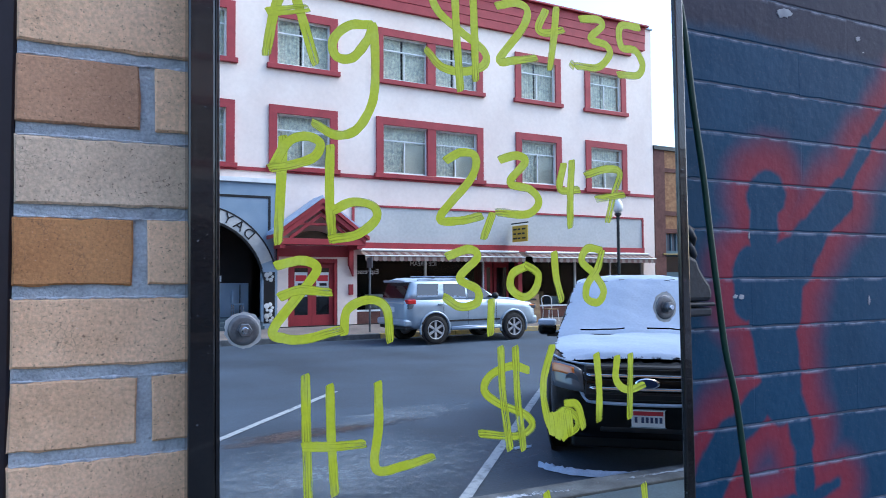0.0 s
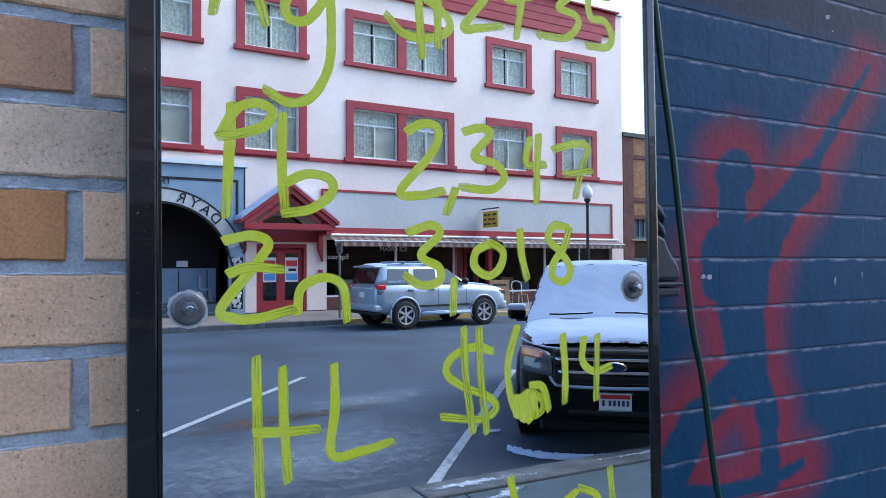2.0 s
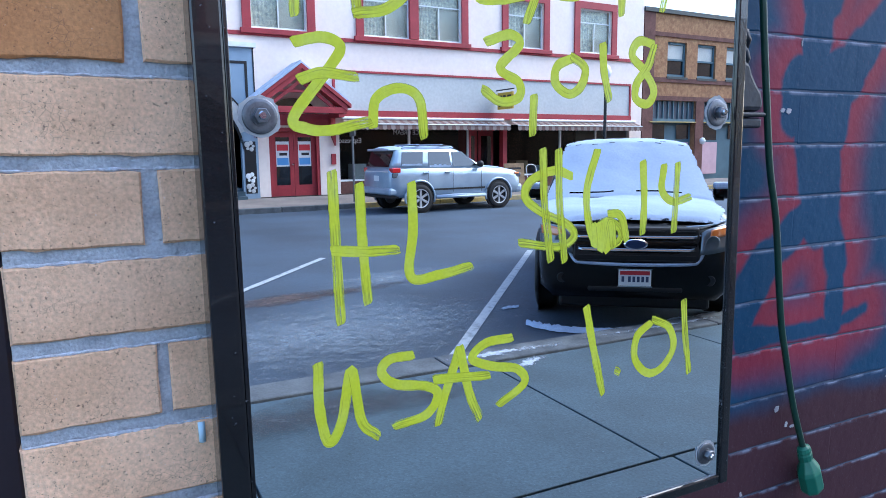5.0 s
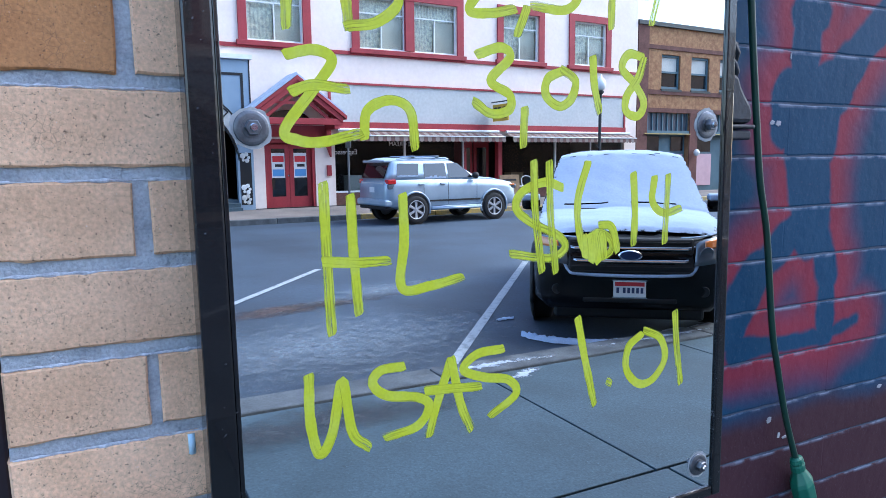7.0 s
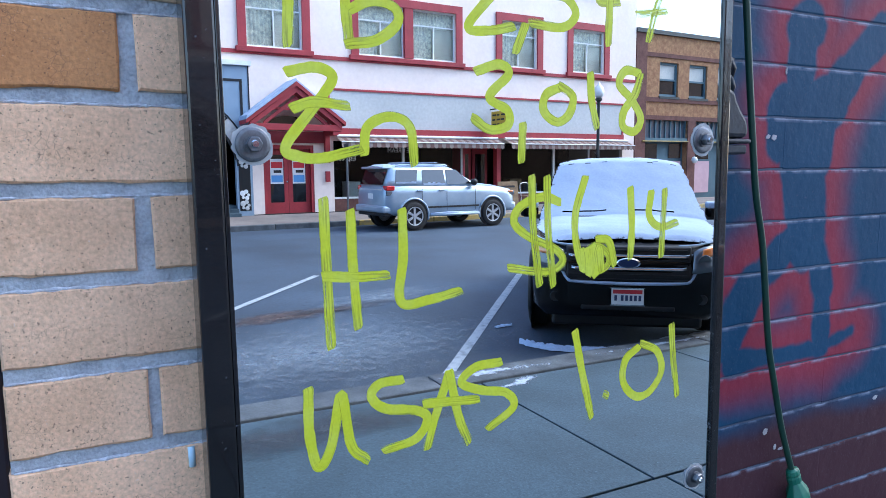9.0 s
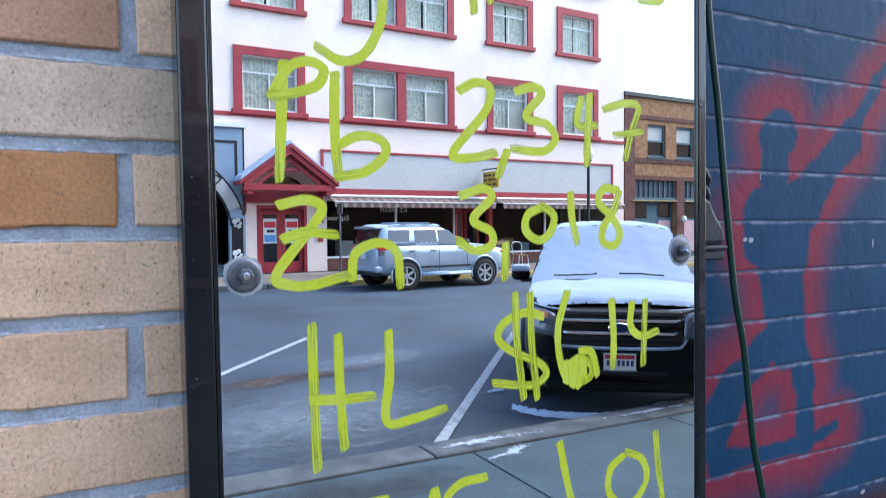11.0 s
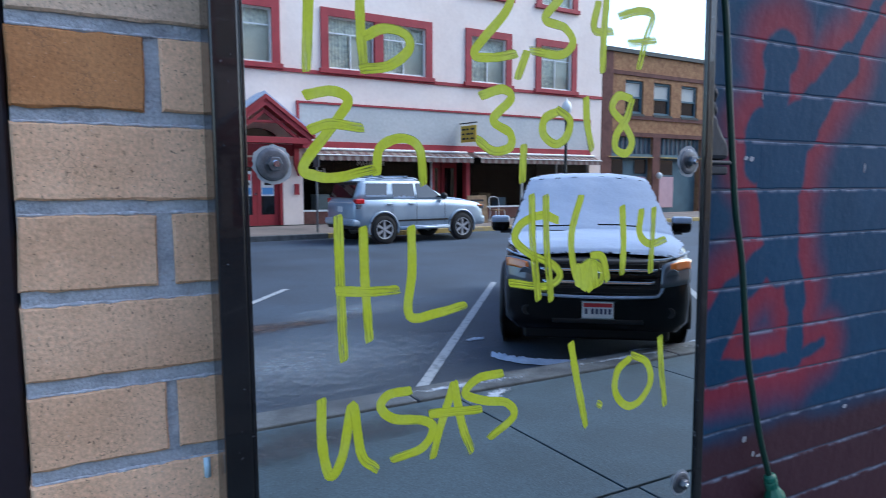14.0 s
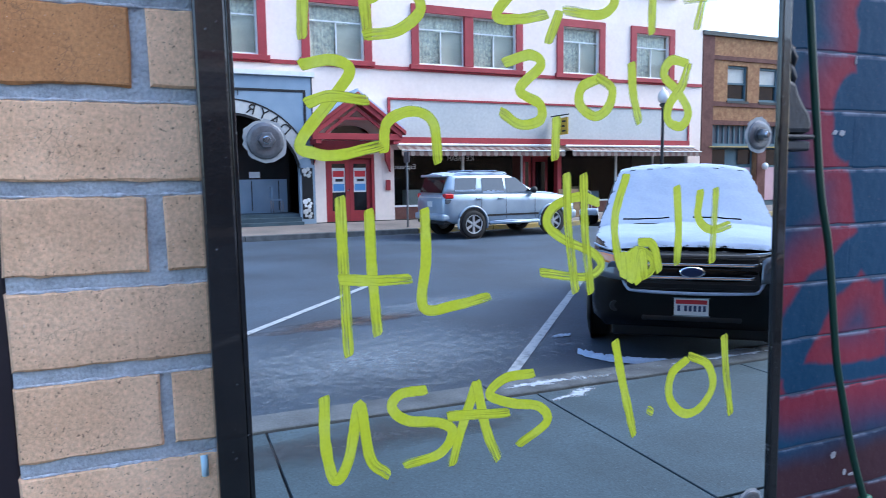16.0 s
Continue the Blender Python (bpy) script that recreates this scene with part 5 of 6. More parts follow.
def lamp_patch(s, u0, u1, v0, v1, proud):
    """Part of the wrapped headlamp: u runs outwards along the nose, v upwards."""
    bm = bmesh.new()
    front, back = [], []
    for i in range(9):
        u = u0 + (u1 - u0) * i / 8
        rows = ([], [])
        for k in range(5):
            v = v0 + (v1 - v0) * k / 4
            y = 0.60 + 0.32 * u + 0.02 * v
            z = 0.775 + 0.035 * u + (0.235 + 0.02 * u - 0.03 * abs(2 * u - 1) ** 3) * v
            x = 2.462 - 2.5 * (max(0.0, y - 0.55)) ** 2.6 - 0.22 * (z - 0.78)
            rows[0].append(bm.verts.new((x + proud, s * y, z)))
            rows[1].append(bm.verts.new((x - 0.08, s * y, z)))
        front.append(rows[0])
        back.append(rows[1])
    for a, b in zip(front, front[1:]):
        for k in range(4):
            bm.faces.new((a[k], a[k + 1], b[k + 1], b[k]))
    for a, b, c, d in ((front[i], front[i + 1], back[i], back[i + 1]) for i in range(8)):
        bm.faces.new((a[0], b[0], d[0], c[0]))
        bm.faces.new((a[4], b[4], d[4], c[4]))
    for a, c in ((front[0], back[0]), (front[-1], back[-1])):
        for k in range(4):
            bm.faces.new((a[k], a[k + 1], c[k + 1], c[k]))
    return bm


# black car under snow, nose to the near kerb
EXPLORER = pose(6.33, -6.47, road_z(-6.47), 0, 0, 128.1) @ Matrix.Diagonal((1.03, 1.03, 1.03, 1))
black = thing("black_suv", "black family car covered in snow, parked nose to the kerb", "car", at=EXPLORER)
part("body", loft([(-2.56, 0.84, 0.50, 1.06), (-2.44, 0.94, 0.38, 1.14), (-1.9, 0.985, 0.32, 1.18), (0.0, 1.0, 0.30, 1.17), (0.9, 0.995, 0.30, 1.18), (1.45, 0.99, 0.30, 1.18), (1.85, 0.98, 0.29, 1.155), (2.10, 0.955, 0.29, 1.12), (2.24, 0.925, 0.30, 1.07), (2.34, 0.875, 0.31, 1.00), (2.41, 0.79, 0.33, 0.93), (2.45, 0.64, 0.35, 0.87), (2.47, 0.42, 0.37, 0.84)]), M_CARBLACK, black, smooth=True)
_bp = dict(x_base=(-2.46, 1.12), x_roof=(-2.05, 0.30), w_base=0.965, w_roof=0.765, z_base=1.17, z_roof=1.86)
part("cabin", cabin(**_bp), M_CARBLACK, black, smooth=True)
for s in (1, -1):
    side_pane(black, _bp, s, 0.08, 0.80, -0.15, 0.78, -0.15, 0.28)
    side_pane(black, _bp, s, 0.08, 0.80, -1.15, -0.25, -1.10, -0.25)
    side_pane(black, _bp, s, 0.12, 0.80, -2.1, -1.28, -1.95, -1.2)
    for x in (-1.43, 1.43):
        arch_ring(black, x, s * 0.975, 0.385, M_TRIM)
        wheel(black, x, s * 0.90, 0.385, 0.245, 5)
    m = part("wing_mirror", box(0.80, 0.95, s * 1.08 - 0.11, s * 1.08 + 0.11, 1.21, 1.36), M_CARBLACK, black, bevel=0.05)
    part("mirror_arm", box(0.84, 0.92, s * 0.98 - 0.10, s * 1.0 + 0.08, 1.19, 1.24), M_TRIM, m)
    part("mirror_snow", box(0.79, 0.96, s * 1.08 - 0.108, s * 1.08 + 0.108, 1.32, 1.40), M_SNOW, m, bevel=0.025)
    # headlamp: a clear unit that wraps round the corner, with an amber upper half
    lamp = part("headlamp", lamp_patch(s, 0, 1, 0, 1, 0.012), M_LAMPGLASS, black, smooth=True)
    part("indicator", lamp_patch(s, 0.25, 0.97, 0.60, 0.95, 0.019), M_AMBER, lamp, smooth=True)
    part("lamp_bowl", lathe([(0.01, 0.0), (0.060, 0.004), (0.068, -0.004), (0.01, -0.02)], 20, "x"), M_TRIM, lamp, "dark round lens", at=pose(2.415, s * 0.715, 0.885, 0, 12, s * 24))
    part("lamp_rim", lathe([(0.066, 0.003), (0.072, 0.006), (0.077, 0.0), (0.066, -0.004)], 24, "x"), M_LAMPGLASS, lamp, at=pose(2.418, s * 0.715, 0.885, 0, 12, s * 24))
    part("fog_lamp", lathe([(0.01, 2.400), (0.050, 2.408), (0.060, 2.385), (0.01, 2.32)], 16, "x", centre=(0.03, s * 0.70, 0.52)), M_TRIM, black)
    part("lamp_snow", tube(curve_points([(2.06, s * 0.93, 1.10), (2.22, s * 0.84, 1.075), (2.33, s * 0.66, 1.045), (2.37, s * 0.48, 1.035)], 5), 0.010), M_SNOW, black, smooth=True)
# grille
part("grille", prism([(2.20, 1.06), (2.40, 1.03), (2.478, 0.76), (2.478, 0.69), (2.30, 0.66)], -0.60, 0.60), M_BLACK, black, bevel=0.02)
for z, hw, x in ((0.935, 0.61, 2.440), (0.815, 0.58, 2.474)):
    b = part("grille_bar", tube([(x - 0.05, -hw, z + 0.01), (x, -hw * 0.88, z), (x + 0.012, 0, z), (x, hw * 0.88, z), (x - 0.05, hw, z + 0.01)], 0.011), M_CHROME, black)
    part("bar_snow", tube([(x - 0.045, -hw, z + 0.024), (x + 0.004, -hw * 0.88, z + 0.014), (x + 0.016, 0, z + 0.013), (x + 0.004, hw * 0.88, z + 0.014), (x - 0.045, hw, z + 0.024)], 0.005), M_SNOW, b)
for k in range(7):
    part("grille_slat", box(2.30, 2.425 + 0.012 * (6 - k), -0.56, 0.56, 0.705 + 0.047 * k, 0.717 + 0.047 * k), M_TRIM, black)
part("lower_trim", tube(curve_points([(2.435, -0.64, 0.80), (2.462, -0.59, 0.715), (2.482, -0.50, 0.685), (2.492, 0, 0.672), (2.482, 0.50, 0.685), (2.462, 0.59, 0.715), (2.435, 0.64, 0.80)], 4), 0.017), M_SNOW, black, "snow lying on the lower trim")
_bd = part("badge", lathe([(0.01, 0.012), (0.10, 0.010), (0.115, 0.0), (0.01, 0.0)], 24, "x"), M_CHROME, black, "plain oval badge", at=pose(2.486, 0, 0.875) @ Matrix.Diagonal((1, 1, 0.45, 1)))
part("badge_field", lathe([(0.01, 0.016), (0.09, 0.014), (0.095, 0.0105), (0.01, 0.0105)], 24, "x"), plain("badge_blue", (0.02, 0.035, 0.10), 0.3), _bd)
part("air_dam", box(2.02, 2.26, -0.74, 0.74, 0.19, 0.34), M_BLACK, black, bevel=0.03)
part("underbody", box(-2.2, 2.0, -0.72, 0.72, 0.22, 0.32), M_BLACK, black, bevel=0.02)
part("lower_grille", box(2.36, 2.478, -0.45, 0.45, 0.40, 0.45), M_BLACK, black, bevel=0.015)
_pl = part("number_plate", box(2.475, 2.482, -0.155, 0.155, 0.46, 0.62), M_WHITE, black, "white number plate with red top and dark bars", bevel=0.004)
part("plate_red", box(2.4825, 2.4835, -0.14, 0.14, 0.57, 0.61), plain("plate_red_paint", (0.5, 0.03, 0.04), 0.5), _pl)
for k in range(6):
    part("plate_bar", box(2.4825, 2.4835, 0.10 - 0.042 * k - (0.02 if k else -0.0), 0.126 - 0.042 * k - (0.02 if k else 0), 0.50, 0.555), plain("plate_ink", (0.03, 0.05, 0.12), 0.5), _pl)
part("plate_rim", box(2.4745, 2.4815, -0.165, 0.165, 0.45, 0.459), M_CHROME, _pl)
part("plate_rim", box(2.4745, 2.4815, -0.165, 0.165, 0.621, 0.63), M_CHROME, _pl)
for s in (1, -1):
    part("wiper", tube([(1.20, s * 0.12, 1.24), (1.17, s * 0.66, 1.235)], 0.012), M_TRIM, black)
    part("roof_rail", tube([(-1.9, s * 0.63, 1.80), (-1.8, s * 0.63, 1.88), (0.0, s * 0.63, 1.87), (0.14, s * 0.63, 1.80)], 0.025), M_TRIM, black)
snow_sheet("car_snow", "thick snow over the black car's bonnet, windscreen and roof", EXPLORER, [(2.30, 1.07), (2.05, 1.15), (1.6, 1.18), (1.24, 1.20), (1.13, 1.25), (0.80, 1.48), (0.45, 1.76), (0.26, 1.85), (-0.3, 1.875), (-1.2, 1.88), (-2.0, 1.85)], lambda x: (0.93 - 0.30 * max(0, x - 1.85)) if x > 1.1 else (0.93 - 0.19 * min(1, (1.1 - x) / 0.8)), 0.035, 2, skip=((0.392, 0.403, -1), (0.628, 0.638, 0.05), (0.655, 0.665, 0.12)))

snow_heap([(4.00, -5.28, 0), (4.06, -5.08, 0), (4.20, -4.86, 0), (4.48, -4.64, 0), (4.80, -4.50, 0)], 0.085, 0.07, "crust of old snow by the kerb under the car's nose", seed=2)
snow_heap([(5.25, -4.50, 0), (5.9, -4.47, 0), (6.6, -4.46, 0), (7.4, -4.46, 0)], 0.17, 0.11, "ridge of old snow along the kerb", seed=5)
snow_heap([(4.10, -5.96, 0), (4.22, -5.99, 0), (4.34, -5.97, 0)], 0.05, 0.03, "small lump of old snow on the asphalt", seed=8)
snow_heap([(6.9, -6.6, 0), (7.1, -6.9, 0), (7.4, -7.2, 0), (7.8, -7.6, 0)], 0.10, 0.05, "old snow beside the parking line", seed=9)

# ---- street furniture ----
lamp = thing("street_lamp", "dark cast-iron street lamp with a white globe", "street lamp", at=CREAM @ pose(9.15, 2.35, 0.18))
part("base", lathe([(0.17, 0), (0.17, 0.25), (0.12, 0.32), (0.10, 0.8), (0.07, 0.86)], 16), M_STEEL, lamp)
part("pole", lathe([(0.065, 0.8), (0.055, 3.92), (0.075, 3.94), (0.075, 4.0), (0.05, 4.02)], 16), M_STEEL, lamp)
part("cap", lathe([(0.05, 4.02), (0.13, 4.10), (0.13, 4.16), (0.08, 4.18)], 16), M_STEEL, lamp)
part("globe", lathe([(0.10, 4.18), (0.19, 4.28), (0.20, 4.44), (0.15, 4.60), (0.05, 4.68), (0.02, 4.78), (0.01, 4.80)], 20), M_GLOBE, lamp, "milky white acorn globe", smooth=True)
part("bracket", tube([(0.0, 0, 2.0), (-0.22, 0, 2.15)], 0.015), M_STEEL, lamp)

pole = thing("sign_pole", "grey steel street sign pole at the kerb", "pole", at=CREAM @ pose(-1.16, 2.45, 0.19))
part("post", tube([(0, 0, 0), (0, 0, 2.35)], 0.035), M_GALV, pole)
part("plate", box(-0.02, 0.02, -0.20, 0.20, 2.02, 2.34), M_GALV, pole)

ysign = thing("hanging_sign", "small yellow hanging shop sign with dark bars", "sign", at=CREAM)
part("arm", tube([(5.75, 0.05, 3.98), (5.75, 1.2, 3.98)], 0.025), M_STEEL, ysign)
_yb = part("board", box(5.72, 5.78, 0.15, 1.15, 3.26, 3.88), M_YSIGN, ysign, bevel=0.01)
for k in range(3):
    for j in range(3):
        for u in (5.715, 5.785):
            part("bar", box(u - 0.004, u + 0.004, 0.24 + 0.29 * j, 0.48 + 0.29 * j - 0.06 * ((j + k) % 2), 3.36 + 0.175 * k, 3.425 + 0.175 * k), M_BLACK, _yb)

aboard = thing("sandwich_board", "tan wooden sandwich board on the far pavement", "sign board", at=CREAM @ pose(5.50, 1.55, 0.24, 0, 0, 8))
for s in (1, -1):
    b = part("panel", box(-0.40, 0.40, -0.015, 0.015, 0.0, 1.02), M_WOOD, aboard, at=pose(0, s * 0.16, 0, s * 9, 0, 0), bevel=0.006)
    for k, (w, z) in enumerate(((0.28, 0.80), (0.2, 0.62), (0.05, 0.45))):
        part("bar", box(-w, w, s * 0.017 - 0.002, s * 0.017 + 0.002, z, z + 0.07), M_TRIM, b)

bench = thing("metal_chair", "thin pale bent-metal chair on the far pavement", "chair", at=CREAM @ pose(6.55, 1.45, 0.24))
part("seat", box(-0.22, 0.22, -0.2, 0.2, 0.43, 0.46), M_WOOD, bench)
for x, y in ((-0.2, -0.18), (0.2, -0.18), (-0.2, 0.18), (0.2, 0.18)):
    part("leg", tube([(x * 1.2, y * 1.1, 0), (x, y, 0.44)], 0.015), M_WHITE, bench)
part("backrest", tube(curve_points([(-0.2, -0.2, 0.45), (-0.22, -0.26, 0.85), (0, -0.28, 0.95), (0.22, -0.26, 0.85), (0.2, -0.2, 0.45)], 5), 0.015), M_WHITE, bench)

# ---- the alcove beyond the painted wall ----
alcove = thing("wall_alcove", "dark bar front set back in an alcove", "shopfront", kind="structure")
part("back_wall", box(1.77, 9, 0.78, 0.9, -0.1, 1.02), M_MORTAR, alcove, "brick base below the bar window")
# near-black walls: the alcove's shade is in their colour
part("window_wall", box(1.77, 9, 1.4, 1.5, 1.02, 3.6), M_SHADED_ROOM, alcove)
part("side_return", box(1.768, 1.80, 0.2, 1.5, -0.1, 3.6), M_SHADED_ROOM, alcove)
part("window_sill", box(1.78, 9, 0.70, 0.90, 1.02, 1.10), M_STEEL, alcove, bevel=0.008)
part("window_rail", box(1.78, 9, 0.76, 0.84, 1.63, 1.72), M_STEEL, alcove)
part("lintel", box(1.78, 9, 0.74, 0.95, 2.1, 2.54), mat("dark_red_fascia", (0.020, 0.004, 0.005), 0.95, scale=3, amount=0.6), alcove)
for x in (2.55, 3.95, 5.4):
    part("mullion", box(x, x + 0.09, 0.78, 0.86, 1.10, 2.1), M_STEEL, alcove)
g = part("bar_window", box(1.80, 9, 0.80, 0.806, 1.10, 2.1), glass("dim_bar_glass", (0.5, 0.52, 0.55), 1.015), alcove)
g.visible_shadow = False
# made-up soffit, added to keep sky light out of the alcove
part("ceiling", box(1.77, 9, 0.09, 1.5, 2.55, 3.7), M_SHADED_ROOM, alcove)

M_LITWHITE = plain("lit_white", (0.95, 0.97, 0.9), 0.5, emit=0.32)
neon = thing("neon_sign", "lit red bow-tie shaped bar sign over white letters", "neon sign", at=pose(3.16, 0.775, 1.43))
part("bow_tie", prism([(-0.24, 0.10), (0.0, 0.06), (0.24, 0.10), (0.19, -0.10), (0.0, -0.04), (-0.19, -0.10)], -0.02, 0.0), plain("lit_red", (0.75, 0.008, 0.014), 0.5, emit=0.2), neon)
part("rim", prism([(-0.25, 0.11), (0.0, 0.07), (0.25, 0.11), (0.20, -0.11), (0.0, -0.05), (-0.20, -0.11)], 0.002, 0.012), M_BLACK, neon)
part("back_plate", box(-0.22, 0.22, 0.002, 0.014, -0.24, -0.112), M_BLACK, neon)
text_part("letters", "OPEN", 0.10, M_LITWHITE, neon, pose(-0.07, -0.012, -0.175, 90, 0, 0), 0.006, 1.1)
for _k in range(7):
    part("white_bar", prism([(-0.15 + 0.045 * _k, -0.035), (-0.125 + 0.045 * _k, -0.035), (-0.115 + 0.045 * _k, 0.03 + 0.015 * (_k % 2)), (-0.14 + 0.045 * _k, 0.03 + 0.015 * (_k % 2))], -0.028, -0.022), M_LITWHITE, neon)

notice = thing("small_picture_frame", "small framed notice standing on the window sill", "picture frame", at=pose(3.42, 0.73, 1.10, -8, 0, 0))
part("frame", box(-0.075, 0.075, -0.008, 0.008, 0, 0.13), M_WOOD, notice, bevel=0.004)
part("sheet", box(-0.062, 0.062, -0.0105, -0.0085, 0.013, 0.117), M_BLACK, notice)
part("mark", box(-0.03, 0.03, -0.012, -0.011, 0.04, 0.09), M_SIGNGREY, notice)

crate = thing("wooden_box", "plain pale wooden box standing on the bar's window sill", "box", at=pose(3.17, 0.745, 1.10))
M_BOXWOOD = mat("pale_box_wood", (0.26, 0.19, 0.12), 0.7, color2=(0.17, 0.12, 0.075), scale=12, amount=0.7)
for _z0, _z1 in ((0.0, 0.072), (0.078, 0.15)):
    part("board", box(-0.155, 0.155, -0.03, -0.015, _z0, _z1), M_BOXWOOD, crate, bevel=0.003)
    part("board", box(-0.155, 0.155, 0.015, 0.03, _z0, _z1), M_BOXWOOD, crate, bevel=0.003)
for _x in (-0.17, 0.155):
    part("end_board", box(_x, _x + 0.014, -0.03, 0.03, 0.0, 0.155), M_BOXWOOD, crate, bevel=0.003)

table = thing("bar_table", "worn wooden table on a black metal frame in the alcove", "table", at=pose(3.15, 0.54, 0))
part("tabletop", box(-0.55, 0.55, -0.15, 0.15, 0.965, 0.99), mat("worn_yellow_wood", (0.10, 0.08, 0.028), 0.35, color2=(0.022, 0.020, 0.014), scale=9, amount=0.8), table, bevel=0.006)
part("apron", box(-0.53, 0.53, -0.14, -0.11, 0.90, 0.963), M_STEEL, table)
part("apron", box(-0.53, 0.53, 0.11, 0.14, 0.90, 0.963), M_STEEL, table)
for x in (-0.51, 0.51):
    for y in (-0.12, 0.12):
        part("leg", box(x - 0.019, x + 0.019, y - 0.019, y + 0.019, 0.0, 0.963), M_STEEL, table)
    part("brace", tube(curve_points([(x * 0.55, -0.12, 0.90), (x * 0.75, -0.12, 0.78), (x * 0.96, -0.12, 0.45)], 6), 0.018), M_STEEL, table)
part("foot_rail", box(-0.50, 0.50, -0.02, 0.02, 0.22, 0.26), M_STEEL, table)
part("bent_leg", tube(curve_points([(-0.1, 0.2, 0.85), (-0.05, 0.1, 0.6), (-0.25, 0.05, 0.40), (-0.3, 0.05, 0.35)], 6), 0.016), M_GALV, table)
# ---- pieces of the pavement and walls ----
for _i in range(11):
    for _y0, _y1 in ((-1.962, 0.88), (-3.930, -1.982)):
        _x = -7.79 + 2.12 * _i - (0.075 if _y1 < 0 else 0.0)
        part("slab", box(_x + 0.008, _x + 2.112, _y0, _y1, -0.03, 0.0), M_CONCRETE, pavement, bevel=0.005)
for _i in range(8):
    _x = -6.57 + 3.0 * _i
    part("kerb_stone", box(_x, _x + 2.99, -4.325, -3.975, -0.25, 0.004), M_KERB, kerb, bevel=0.02)


# Paint on the rough wall: three broad bands of colour, a sprayed red haze and plain dark shapes in it
def wall_paint():
    m = bpy.data.materials.new("sprayed_wall_paint")
    m.use_nodes = True
    nt = m.node_tree
    n, l = nt.nodes, nt.links
    b = n["Principled BSDF"]
    geo = n.new("ShaderNodeNewGeometry")
    pos = geo.outputs["Position"]
    wob = n.new("ShaderNodeTexNoise")
    wob.inputs["Scale"].default_value, wob.inputs["Detail"].default_value = 9, 4
    l.new(pos, wob.inputs["Vector"])

    def math_node(op, a, c, clamp=False):
        q = n.new("ShaderNodeMath")
        q.operation, q.use_clamp = op, clamp
        for k, v in enumerate((a, c)):
            if isinstance(v, (int, float)):
                q.inputs[k].default_value = v
            else:
                l.new(v, q.inputs[k])
        return q.outputs[0]

    def vec(op, a, c=None, out=0):
        q = n.new("ShaderNodeVectorMath")
        q.operation = op
        for k, v in enumerate((a, c)):
            if v is None:
                continue
            if isinstance(v, tuple):
                q.inputs[k].default_value = v
            else:
                l.new(v, q.inputs[k])
        return q.outputs[out]

    flat = vec("MULTIPLY", pos, (1, 0, 1))
    shake = math_node("MULTIPLY", math_node("SUBTRACT", wob.outputs[0], 0.5), 0.05)

    def bar(x0, z0, x1, z1, r):
        """Distance to a round-ended bar."""
        ax, az = x1 - x0, z1 - z0
        pa = vec("SUBTRACT", flat, (x0, 0, z0))
        t = math_node("DIVIDE", vec("DOT_PRODUCT", pa, (ax, 0, az), "Value"), ax * ax + az * az, False)
        t = math_node("MINIMUM", math_node("MAXIMUM", t, 0.0), 1.0)
        q = n.new("ShaderNodeVectorMath")
        q.operation = "SCALE"
        q.inputs[0].default_value = (ax, 0, az)
        l.new(t, q.inputs["Scale"])
        return math_node("SUBTRACT", vec("LENGTH", vec("SUBTRACT", pa, q.outputs[0]), None, "Value"), r)

    def union(ds):
        d = ds[0]
        for e in ds[1:]:
            d = math_node("MINIMUM", d, e)
        return d

    def soft(d, inner, outer):
        q = n.new("ShaderNodeMapRange")
        q.interpolation_type = "SMOOTHSTEP"
        q.inputs["From Min"].default_value, q.inputs["From Max"].default_value = inner, outer
        q.inputs["To Min"].default_value, q.inputs["To Max"].default_value = 1, 0
        l.new(math_node("ADD", d, shake), q.inputs["Value"])
        return q.outputs[0]

    def mix(f, a, c):
        q = n.new("ShaderNodeMix")
        q.data_type = "RGBA"
        l.new(f, q.inputs["Factor"])
        for k, v in (("A", a), ("B", c)):
            s = [i for i in q.inputs if i.name == k and i.type == "RGBA"][0]
            if isinstance(v, tuple):
                s.default_value = (*v, 1)
            else:
                l.new(v, s)
        return [o for o in q.outputs if o.type == "RGBA"][0]

    sep = n.new("ShaderNodeSeparateXYZ")
    l.new(pos, sep.inputs[0])
    z = sep.outputs["Z"]
    maroon, plum = (0.058, 0.024, 0.031), (0.040, 0.040, 0.060)
    deep = mix(wob.outputs[0], (0.0065, 0.041, 0.088), (0.0130, 0.066, 0.132))
    col = mix(soft(math_node("MULTIPLY", z, -1.0), -2.345, -2.305), deep, plum)
    col = mix(soft(z, 1.22, 1.28), col, maroon)
    shapes = [bar(1.205, 2.000, 1.216, 2.008, 0.048), bar(1.206, 1.96, 1.203, 1.90, 0.040),
              bar(1.168, 1.845, 1.285, 1.862, 0.056), bar(1.150, 1.860, 1.146, 1.790, 0.032), bar(1.215, 1.82, 1.232, 1.67, 0.062), bar(1.285, 1.86, 1.265, 1.76, 0.040),
              bar(1.310, 1.890, 1.440, 2.015, 0.040), bar(1.440, 2.015, 1.530, 2.125, 0.022), bar(1.530, 2.125, 1.660, 2.275, 0.007),
              bar(1.232, 1.67, 1.245, 1.60, 0.058), bar(1.270, 1.60, 1.303, 1.50, 0.034), bar(1.303, 1.50, 1.300, 1.40, 0.029),
              bar(1.205, 1.61, 1.100, 1.535, 0.033), bar(1.100, 1.535, 1.030, 1.430, 0.040), bar(1.05, 1.385, 1.31, 1.382, 0.022), bar(1.31, 1.385, 1.40, 1.405, 0.013)]
    body = union(shapes)
    haze = math_node("MULTIPLY", soft(body, 0.015, 0.10), 0.90)
